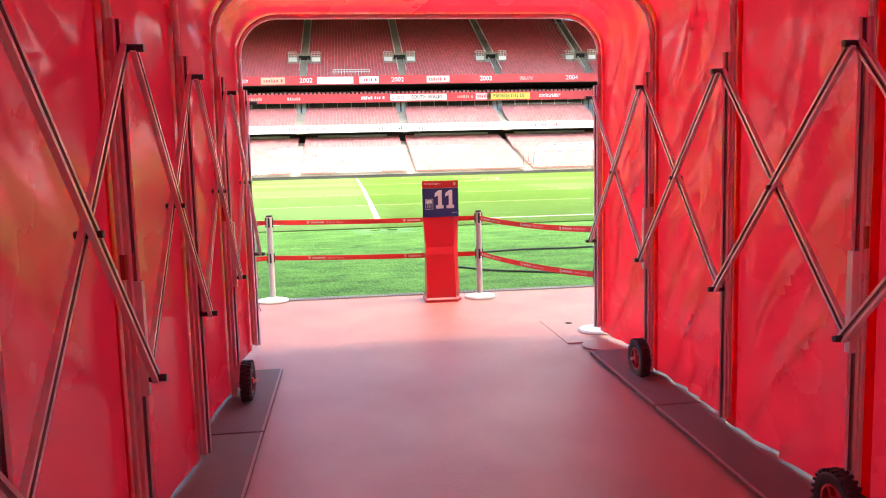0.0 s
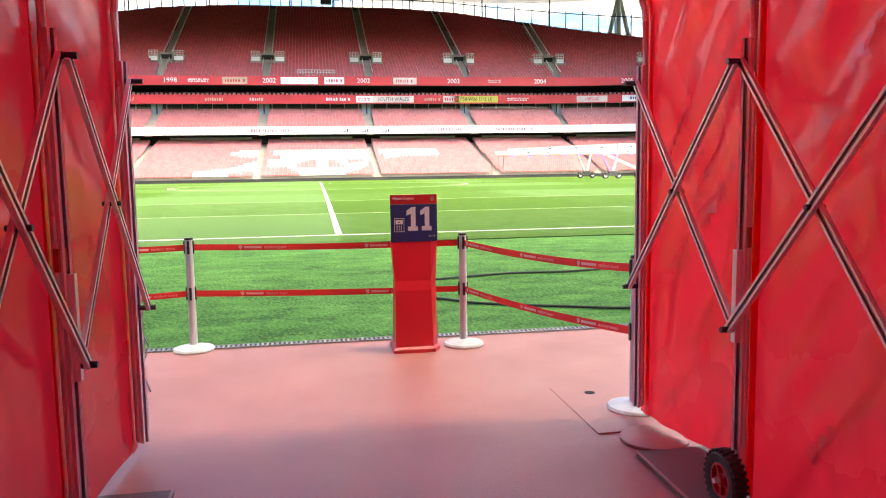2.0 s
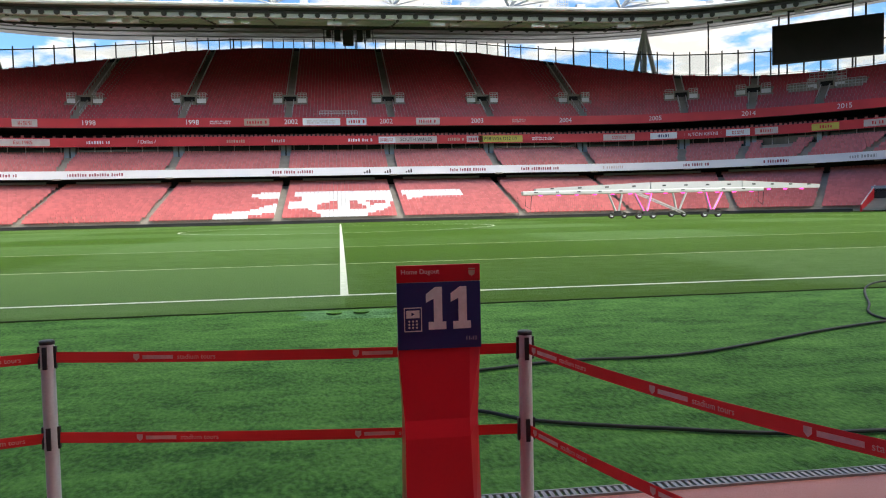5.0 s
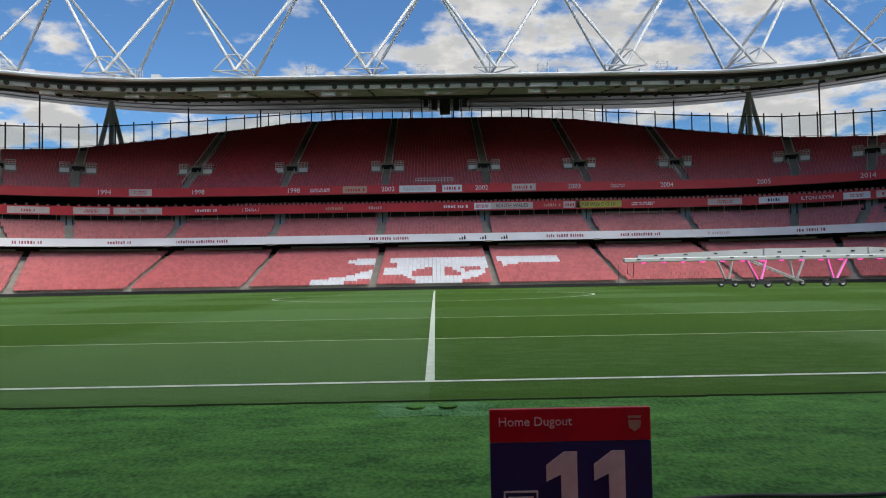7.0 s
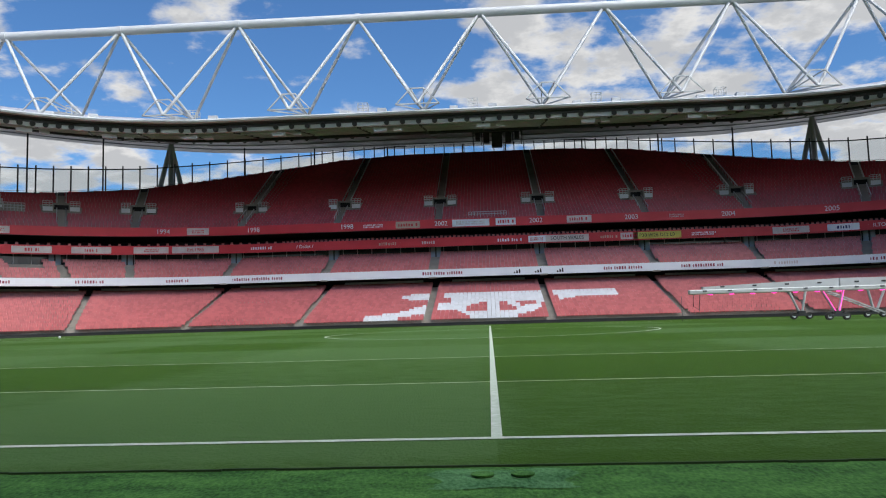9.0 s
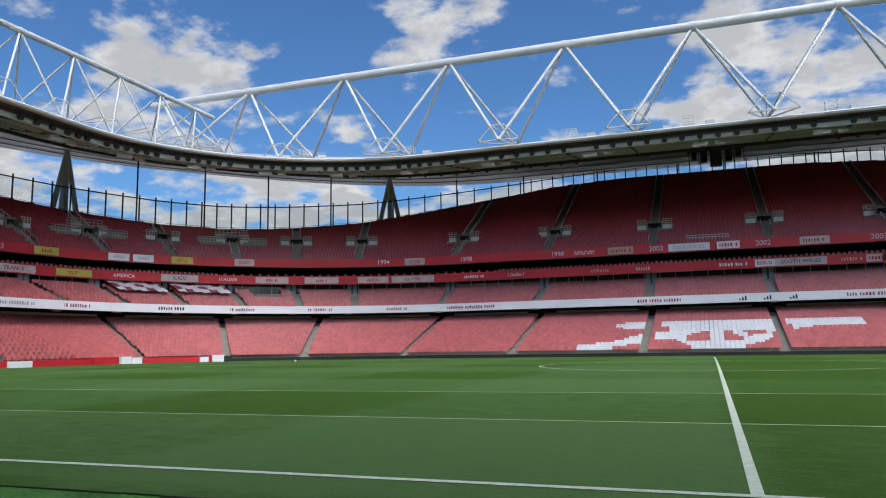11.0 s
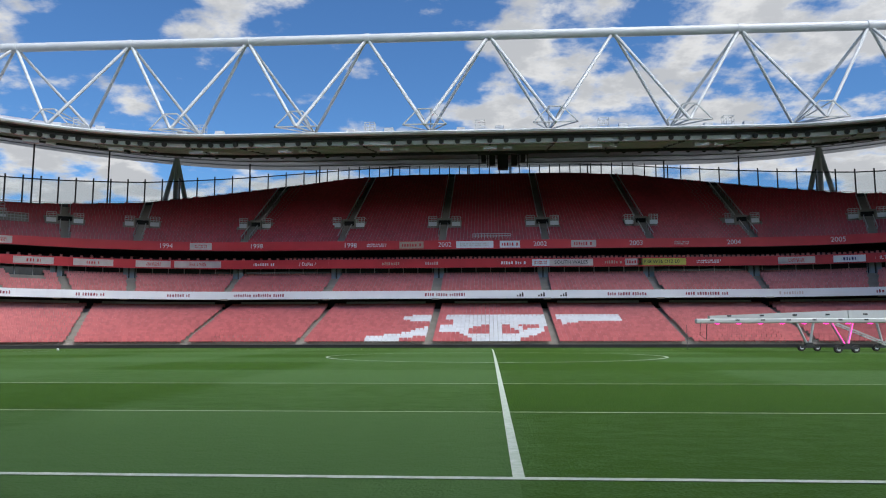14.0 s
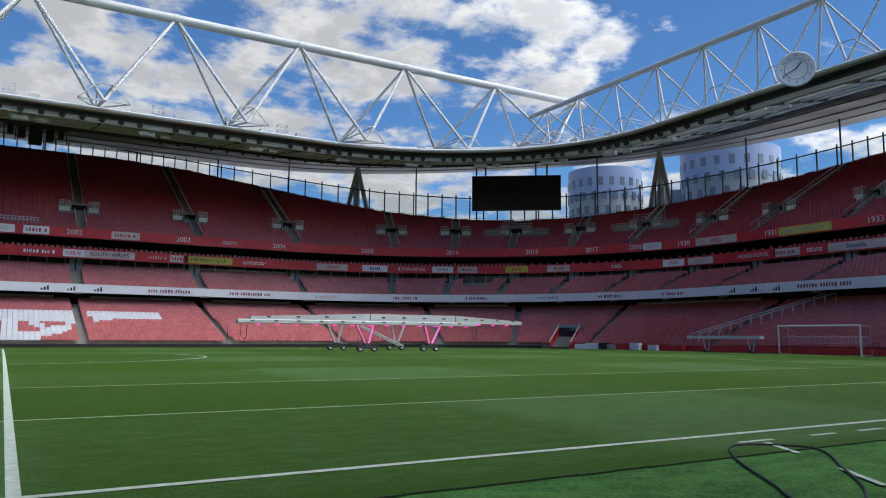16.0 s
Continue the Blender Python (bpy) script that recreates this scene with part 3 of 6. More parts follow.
rear_rail = Shape()
for q0, q1 in ((-110, -90), (-86, -73), (-70, -58), (-55, -39), (-35, -24), (-20, -9), (-5, 5), (9, 20), (24, 35), (39, 54), (58, 70), (91, 110)):
    ring_shape([(74.4, 60.8, 5.75), (74.4, 60.8, 6.05), (74.5, 60.9, 6.05), (74.5, 60.9, 5.75)], q0, q1, 3.0, rear_rail, 0, True)
structure(rear_rail.ob("rear_rail", GREYSTEEL), "pale grey guard rail behind the last lower row", "guard rail")

# the near side, behind the walker: unseen wall closes the place, pale for bounce
near_wall = Shape()
near_wall.box((-34, -20.2, 3.0), (64, 0.4, 7.2)).box((34.2, -20.2, 3.0), (64, 0.4, 7.2)).box((0.1, -20.2, 4.6), (4.4, 0.4, 4.0))
near_wall.box((0.1, -26.0, 1.1), (4.4, 0.3, 3.0))
for x in (-2.1, 2.3):
    near_wall.box((x, -23.1, 1.1), (0.2, 5.6, 3.0))
near_wall.box((0.1, -23.1, 2.7), (4.6, 5.6, 0.2))
structure(near_wall.ob("wall_near", BOUNCEWALL), "unseen pale wall behind the tunnel that bounces light", "wall")

# ---- seats ----
# white seats, row by row from the back: runs along the stand in twentieths of a metre off the halfway line
PALE = {5: "-216:-150 -130:124 146:304", 6: "-236:-152 -130:128 148:304", 7: "-238:-154 -132:128 150:310", 8: "-220:-157 -112:130 152:310", 9: "-112:130 155:196", 10: "-109:118 158:170",
        11: "-137:-42 -16:6 32:45 100:116", 12: "-178:-160 -143:-56 -16:6 30:55 97:112", 13: "-198:-162 -143:-66 -16:6 40:55 64:110", 14: "-204:-165 -144:-72 -16:6 52:106", 15: "-230:-168 -90:-66 -16:6 52:98",
        16: "-264:-170 -76:84", 17: "-310:-200 -70:68", 18: "-312:-228 -56:50"}


def is_white(q, i):
    runs = PALE.get(18 - i, "").split()
    return any(int(r.split(":")[0]) <= (q - 0.8) * 20 <= int(r.split(":")[1]) for r in runs)


SEAT_V = ((-0.235, 0.36, 0.22), (0.235, 0.36, 0.22), (0.235, 0.44, 0.40), (-0.235, 0.44, 0.40), (0.215, 0.50, 0.80), (-0.215, 0.50, 0.80),
          (-0.225, 0.10, 0.42), (0.225, 0.10, 0.42), (0.225, 0.12, 0.36), (-0.225, 0.12, 0.36), (-0.225, 0.54, 0.79), (0.225, 0.54, 0.79), (-0.235, 0.50, 0.38), (0.235, 0.50, 0.38))
SEAT_F = ((3, 2, 4, 5), (6, 7, 2, 3), (9, 8, 7, 6), (9, 6, 3, 0), (8, 1, 2, 7), (5, 4, 11, 10), (12, 10, 11, 13), (2, 13, 11, 4), (3, 5, 10, 12))


def seat_block(tier, rows, qa, qb, gap, keep):
    """Tip-up seats between two aisles as one uncountable mass."""
    s = Shape()
    for i, (a, b, z, tread, rise) in enumerate(rows):
        length = (Vector(plan(qb, a, b)) - Vector(plan((qa + qb) / 2, a, b))).length + (Vector(plan(qa, a, b)) - Vector(plan((qa + qb) / 2, a, b))).length
        per = length / (qb - qa)
        n = int((length - 2 * gap) / 0.5)
        for j in range(n):
            q = qa + (gap + 0.5 * (j + 0.5) + (length - 2 * gap - n * 0.5) / 2) / per
            if not keep(q, i):
                continue
            x, y = plan(q, a, b)
            o = outward(q, a, b)
            px, py = o.y, -o.x
            pale = 1 if tier == "lower" and is_white(q, i) else 0
            s.add([(x + u * px + v * o.x, y + u * py + v * o.y, z + w) for u, v, w in SEAT_V], SEAT_F, pale)
    if s.v:
        o = s.ob("seat_block", [SHADESEAT if tier == "upper" else SEAT, WSEAT])
        words = {"lower": "rows of tip-up red plastic seats in the lower tier", "club": "rows of red plastic seats in the middle tier", "upper": "steep rows of red plastic seats in the upper tier, darkened for roof shade"}[tier]
        if tier == "lower" and abs(qa + qb) < 46:
            words = "rows of red seats with white seats forming a picture"
        tagged(o, words, "stadium seats", tier + " tier seating", "stuff")


UPPER_SHIFT = 0.45


def all_blocks(aisles, shift=0.0):
    marks = [-SEATED] + [shift - a for a in reversed(aisles)] + [shift + a for a in aisles] + [SEATED]
    return [(a, b) for a, b in zip(marks, marks[1:]) if b - a > 2]


def near_aisle(q):
    return min(abs(abs(q - UPPER_SHIFT) - w) for w in UPPER_AISLES) < 2.3


def at_wide(q):
    return min(abs(abs(q - UPPER_SHIFT) - w) for w in (67.6, 86.0)) < 4.5


for qa, qb in all_blocks(LOWER_AISLES):
    seat_block("lower", LOWER_ROWS, qa, qb, 0.34, lambda q, i: not (abs(q - 82.0) < 2.6 and i < 9))
for qa, qb in all_blocks(CLUB_AISLES):
    seat_block("club", CLUB_ROWS, qa, qb, 0.46, lambda q, i: not (abs(abs(q) - 64.5) < 2.2 and i > 3))
for qa, qb in all_blocks(UPPER_AISLES, UPPER_SHIFT):
    seat_block("upper", UPPER_ROWS, qa, qb, 0.5, lambda q, i: depth_upper(q) - 0.9 > i * 0.8 and not (6 <= i <= 9 and (at_wide(q) or near_aisle(q))))

# ---- roof ----
LIP = (64.5, 47.5)


def roof_z(f, q=90.0):
    """Height of the lining a fraction f of the way from the inner lip to the outer edge; it climbs least behind the middles."""
    u = min(1.0, max(0.0, (min(abs(q), 2 * QUARTER - abs(q)) - 36) / 36))
    return 25.3 + (8.3 + 1.6 * u * u * (3 - 2 * u)) * f ** 0.9


def lining(f, drop=0.0):
    """A point of the lining's profile for ring_shape."""
    return (LIP[0] + 49.5 * f, LIP[1] + 52.5 * f, lambda q: roof_z(f, q) - drop)


def at_lining(q, f, drop):
    return (*plan(q, LIP[0] + 49.5 * f, LIP[1] + 52.5 * f), roof_z(f, q) - drop)


# solid roof behind the louvred front; over one end the front is left open above milky louvres
GLAZED = (84.0, 150.0)
TOP_SKIN = [(116, 102, 36.4), (90, 74, 33.5)]
roof = Shape()
ring_shape([lining(f) for f in (0.27, 0.5, 0.75, 1.0)] + TOP_SKIN + [(LIP[0] + 14.2, LIP[1] + 15.2, 29.6), lining(0.27)], -FULL, FULL, 3.0, roof)
for q0, q1 in ((-FULL, GLAZED[0]), (GLAZED[1], FULL)):
    # front underside coloured dark for the shade in the gaps between louvres
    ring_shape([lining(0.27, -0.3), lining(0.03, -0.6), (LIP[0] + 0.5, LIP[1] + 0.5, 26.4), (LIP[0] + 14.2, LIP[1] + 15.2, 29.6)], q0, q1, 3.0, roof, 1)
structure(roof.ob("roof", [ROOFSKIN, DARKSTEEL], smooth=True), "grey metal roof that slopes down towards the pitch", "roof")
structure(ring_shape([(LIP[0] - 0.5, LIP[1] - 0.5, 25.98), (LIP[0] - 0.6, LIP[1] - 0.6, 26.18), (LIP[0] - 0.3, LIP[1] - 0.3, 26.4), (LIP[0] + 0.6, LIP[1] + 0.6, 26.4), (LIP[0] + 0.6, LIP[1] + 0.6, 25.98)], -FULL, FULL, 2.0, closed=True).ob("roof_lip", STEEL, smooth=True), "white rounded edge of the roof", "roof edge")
# dark band stands in for the shaded recess below the lip
structure(ring_shape([(LIP[0] + 0.2, LIP[1] + 0.2, 25.97), (LIP[0] + 1.1, LIP[1] + 1.1, 25.9), (LIP[0] + 1.1, LIP[1] + 1.1, 25.5)], -FULL, FULL, 2.0).ob("roof_gutter", DARKSTEEL), "underside of the roof edge, coloured dark for its shade", "roof edge")
structure(ring_shape([(LIP[0] + 1.3, LIP[1] + 1.3, 25.62), (LIP[0] + 1.3, LIP[1] + 1.3, 25.05), (LIP[0] + 1.7, LIP[1] + 1.7, 25.05), (LIP[0] + 1.7, LIP[1] + 1.7, 25.62)], -FULL, FULL, 2.0, closed=True).ob("lamp_fascia", STEEL), "pale grey steel band that carries the floodlights", "roof edge")


def roof_beams():
    """Radial and ring beams under the lining."""
    s = Shape()
    for q in spread(-150, 150, 7.8):
        o = [Vector(at_lining(q, f, 0.5)) for f in (0.03, 0.12, 0.2, 0.285)]
        for p, r in zip(o, o[1:]):
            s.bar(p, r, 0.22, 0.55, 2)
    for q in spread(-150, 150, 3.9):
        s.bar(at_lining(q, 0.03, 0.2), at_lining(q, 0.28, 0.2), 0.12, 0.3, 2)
    # ring girders: pale flange below, web coloured dark like the shaded gaps
    for f, w, h in ((0.075, 0.5, 0.34), (0.125, 0.4, 0.3), (0.175, 0.4, 0.3), (0.225, 0.4, 0.3)):
        r = w / 104
        ring_shape([lining(f - r, 0.45 + h), lining(f + r, 0.45 + h), lining(f + r, 0.52), lining(f - r, 0.52)], -150, 150, 3.0, s, 1, True)
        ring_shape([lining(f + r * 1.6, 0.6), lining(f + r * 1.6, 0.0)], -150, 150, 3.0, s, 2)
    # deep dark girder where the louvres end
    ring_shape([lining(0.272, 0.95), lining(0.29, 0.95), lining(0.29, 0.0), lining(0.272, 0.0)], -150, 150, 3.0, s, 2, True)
    # purlins on the smooth rear lining
    for f in (0.45, 0.62, 0.8):
        s.tube([at_lining(q, f, 0.06) for q in spread(-150, 150, 3.5)], 0.09, 6, 0)
    return structure(s.ob("roof_beams", [GREYSTEEL, STEEL, DARKSTEEL]), "grey steel beams under the roof lining", "roof beams")


roof_beams()
slats = Shape()
for f in np.linspace(0.055, 0.25, 6):
    for q0, q1, k in ((-150, GLAZED[0], 0), (GLAZED[0], 150, 1)):
        w = 0.018 if k else 0.006
        ring_shape([lining(f, 0.18), lining(f + w, 0.22), lining(f + w, 0.18), lining(f, 0.14)], q0, q1, 3.0, slats, k, True)
structure(slats.ob("roof_louvres", [STEEL, POLYCARB]), "rows of metal and milky plastic louvres under the roof front", "roof louvres")
for q in spread(-117, 117, 13):
    o = Shape().box((0, 0, 0), (1.7, 0.6, 0.5)).box((0, 0, 0.45), (0.3, 0.3, 0.5)).box((2.2, 0.3, 0.05), (1.1, 0.5, 0.4)).ob("equipment_box", STEEL)
    o.matrix_world = local(q, LIP[0] + 2.4, LIP[1] + 2.4, 24.75)
    tagged(o, "pale steel equipment box bolted under the roof edge", "equipment box", "boxes under the roof edge")


def fence():
    """Glazed wind screen on the back edge of the upper tier."""
    s, g = Shape(), Shape()
    root = lambda q: (79.2 + depth_upper(q), 62.4 + depth_upper(q), 14.3 + depth_upper(q) * UPPER_RISE)
    high = lambda q: 3.9 - 2.0 * min(1.0, max(0.0, (depth_upper(q) - 13) / 17))
    ring_shape([(lambda q: root(q)[0], lambda q: root(q)[1], lambda q: root(q)[2] - 0.3), (lambda q: root(q)[0], lambda q: root(q)[1], lambda q: root(q)[2] + 0.25)], -150, 150, 1.5, s)
    for h in (1.0, 0.12):
        pts = [(*plan(q, root(q)[0], root(q)[1]), root(q)[2] + high(q) * h) for q in spread(-150, 150, 2.0)]
        s.tube(pts, 0.1 if h == 1.0 else 0.03, 5)
    for q in spread(-150, 150, 1.85):
        a, b, z = root(q)
        x, y = plan(q, a, b)
        s.bar((x, y, z - 0.3), (x, y, z + high(q) + 0.5), 0.17)
    ring_shape([(lambda q: root(q)[0] + 0.1, lambda q: root(q)[1] + 0.1, lambda q: root(q)[2]), (lambda q: root(q)[0] + 0.1, lambda q: root(q)[1] + 0.1, lambda q: root(q)[2] + high(q))], -150, 150, 2.0, g)
    f = structure(s.ob("wind_screen", DARKSTEEL), "dark glazed screen along the top of the upper tier", "wind screen")
    pane = g.ob("glazing", CLEAR, f)
    pane.visible_shadow = False
    for q in [v * side for side in (-1, 1) for v in (4, 18, 31, 39, 54, 62, 70, 78, 95, 104)]:
        a, b, z = root(q)
        f2 = min(1.0, (a + 0.4 - LIP[0]) / 49.5)
        x, y = plan(q, a + 0.4, b + 0.4)
        pole = Shape().tube([(x, y, z), (x, y, roof_z(f2, q) - 0.1)], 0.13, 8).ob("roof_pole", DARKSTEEL, smooth=True)
        tagged(pole, "thin dark steel pole between stand and roof", "roof pole", "roof poles")


fence()


def tripod(q):
    """Splayed steel column that carries the roof truss."""
    a, b = 79.6 + depth_upper(q), 62.8 + depth_upper(q)
    x, y = plan(q, a + 1, b + 1)
    z = 13.5 + depth_upper(q) * UPPER_RISE
    o, along = outward(q, a, b), None
    along = Vector((-o.y, o.x, 0))
    t = thing("roof_column", "splayed dark steel column holding up the roof", "column", "roof columns", Matrix.Translation((x, y, z)))
    top = Vector((0, 0, roof_z(min(1, (a + 1 - LIP[0]) / 49.5), q) - z - 0.2))
    for foot in (along * 1.9, along * -1.9, o * 1.6, o * -0.4):
        Shape().tube([foot, top], (0.42, 0.36), 10).ob("leg", STEEL, t, True)


for q in (-85.4, -46.8, 46.8, 85.4):
    tripod(q)


def roof_top(x, y):
    """Height of the roof's upper skin above a place in plan."""
    u, v = abs(x), abs(y - 34)
    lo, hi = 0.0, 1.0
    for _ in range(24):
        f = (lo + hi) / 2
        a, b = LIP[0] + 0.5 + f * 25.0, LIP[1] + 0.5 + f * 26.0
        inside = (u <= 33 and v <= b) or (v <= 20 and u <= a) or (u > 33 and v > 20 and ((u - 33) / (a - 33)) ** 2 + ((v - 20) / (b - 20)) ** 2 <= 1)
        lo, hi = (lo, f) if inside else (f, hi)
    return 26.5 + 7.0 * lo


def truss(name, top, bottoms, span, pitch, along, label, radius, thin):
    """Triangular truss with one fat top chord; top nodes lie every pitch metres."""
    t = thing(name, label, "roof truss", "roof trusses")
    def at(s, p):
        return (s, p[0], p[1]) if along == "x" else (p[0], s + 34, p[1])
    Shape().tube([at(s, top) for s in (-span, span)], radius, 16).ob("top_chord", STEEL, t, True)
    n = int(span // pitch)

    def seat_of(s, b):
        x, y, z = at(s, b)
        return (b[0], roof_top(x, y))

    for i in range(-n, n + 1):
        for side in (-0.5, 0.5):
            if abs((i + side) * pitch) < span:
                for b in bottoms:
                    Shape().tube([at(i * pitch, top), at((i + side) * pitch, seat_of((i + side) * pitch, b))], thin, 8).ob("diagonal", STEEL, t, True)
        Shape().tube([at(i * pitch - 0.3, top), at(i * pitch + 0.3, top)], radius * 1.12, 14).ob("node_collar", STEEL, t, True)
    for i in range(-n, n + 1):
        c = (i + 0.5) * pitch
        if abs(c) > span:
            continue
        for b0, b1 in ((seat_of(c, bottoms[0]), seat_of(c, bottoms[1])),):
            Shape().bar(at(c, b0), at(c, b1), thin).ob("brace", STEEL, t)
            for d in (-2.6, 2.6):
                Shape().bar(at(c + d, (b0[0], b0[1])), at(c, b1), thin * 0.7).ob("brace", STEEL, t)
                Shape().bar(at(c + d, b0), at(c + d * 0.3, (b0[0], b0[1] + 1.9)), thin * 0.7).ob("brace", STEEL, t)
                Shape().bar(at(c + d * 0.3, (b0[0], b0[1] + 1.9)), at(c, b1), thin * 0.6).ob("brace", STEEL, t)
            Shape().bar(at(c - 2.6, b0), at(c + 2.6, b0), thin * 0.7).ob("brace", STEEL, t)
            Shape().bar(at(c - 0.8, (b0[0], b0[1] + 1.9)), at(c + 0.8, (b0[0], b0[1] + 1.9)), thin * 0.7).ob("brace", STEEL, t)


LONG = "long white tubular steel truss above the roof"
SHORT = "slimmer white tubular steel truss across the end"
truss("main_truss", (83.5, 39.25), ((78.9, 26.3), (88.5, 27.2)), 80, 15.6, "x", LONG, 0.58, 0.2)
truss("main_truss", (-15.5, 39.25), ((-10.9, 26.3), (-20.5, 27.2)), 80, 15.6, "x", LONG, 0.58, 0.2)
truss("end_truss", (-67.0, 35.1), ((-64.6, 26.3), (-71.5, 27.0)), 47, 7.17, "y", SHORT, 0.34, 0.125)
truss("end_truss", (67.0, 34.6), ((64.6, 26.3), (71.5, 27.0)), 47, 7.17, "y", SHORT, 0.34, 0.125)

# ---- pitch markings ----


def line(name, pts, width, mat, label, lift=0.008):
    """A painted line laid on the grass."""
    s = Shape()
    fine = []
    for p, r in zip(pts, pts[1:]):
        n = max(1, int(math.dist(p, r) / 1.5))
        fine += [(p[0] + (r[0] - p[0]) * i / n, p[1] + (r[1] - p[1]) * i / n) for i in range(n)]
    fine.append(pts[-1])
    verts = []
    for i, p in enumerate(fine):
        a, b = fine[max(0, i - 1)], fine[min(len(fine) - 1, i + 1)]
        d = Vector((b[0] - a[0], b[1] - a[1])).normalized()
        for side in (-1, 1):
            x, y = p[0] - d.y * side * width / 2, p[1] + d.x * side * width / 2
            verts.append((x, y, land(x, y) + lift))
    s.add(verts, [(2 * i, 2 * i + 2, 2 * i + 3, 2 * i + 1) for i in range(len(fine) - 1)])
    return structure(s.ob(name, mat), label, "pitch line")


WHITE = "white painted line on the grass"
line("halfway_line", [(0, 0.06), (0, 67.94)], 0.12, CHALK, WHITE)
line("touchline", [(-52.5, 0), (52.5, 0)], 0.12, CHALK, WHITE)
line("touchline", [(-52.5, 68), (52.5, 68)], 0.12, CHALK, WHITE)
for e in (-52.5, 52.5):
    line("goal_line", [(e, 0.06), (e, 67.94)], 0.12, CHALK, WHITE)
    w = 16.5 if e < 0 else -16.5
    line("penalty_area_line", [(e, 13.85), (e + w, 13.85), (e + w, 54.15), (e, 54.15)], 0.12, CHALK, WHITE)
line("centre_circle", [(9.15 * math.cos(a), 34 + 9.15 * math.sin(a)) for a in (2 * math.pi * i / 64 for i in range(65))], 0.12, CHALK, WHITE, 0.01)
for y in (5.65, 12.2):
    line("mowing_line", [(-60, y), (60, y)], 0.065, STRING, "thin pale line drawn across the mown grass", 0.006)
for x0, y0, x1, y1 in ((8.75, -0.75, 8.4, -1.45), (9.95, -0.6, 10.55, -0.6), (11.15, -0.6, 11.8, -0.6), (12.4, -0.6, 13.0, -0.6), (8.06, -2.2, 7.7, -2.9), (8.4, -0.6, 9.1, -0.6)):
    line("technical_area_dash", [(x0, y0), (x1, y1)], 0.09, CHALK, "short white dash marking the technical area")
# seam between natural grass and artificial turf
seam = Shape()
for x in spread(-40, 39.5, 0.5):
    j = 0.008 * math.sin(x * 7.1) + 0.006 * math.sin(x * 17.3)
    seam.box((x + 0.25, -1.3 + j, land(x, -1.31) - 0.008), (0.5, 0.025, 0.03))
structure(seam.ob("turf_seam", SEAM), "dark seam where grass meets artificial turf", "turf seam")

# ---- drain along the turf ----
drain = structure(Shape().box((0, -7.145, FLOOR - 0.02), (60, 0.012, 0.07)).box((0, -7.045, FLOOR - 0.02), (60, 0.012, 0.07)).box((0, -7.095, FLOOR - 0.045), (60, 0.09, 0.01), k=1).ob("drain", [DRAIN, SLOT]), "slotted steel drainage channel beside the turf", "drain")
slat = Shape().box((0, 0, 0), (0.022, 0.09, 0.02)).mesh("slat", DRAIN)
for i in range(150):
    s = new("slat", slat)
    s.location = (-3.0 + i * 0.042, -7.095, FLOOR + 0.002)
    s.parent = drain

# ---- the sign ----


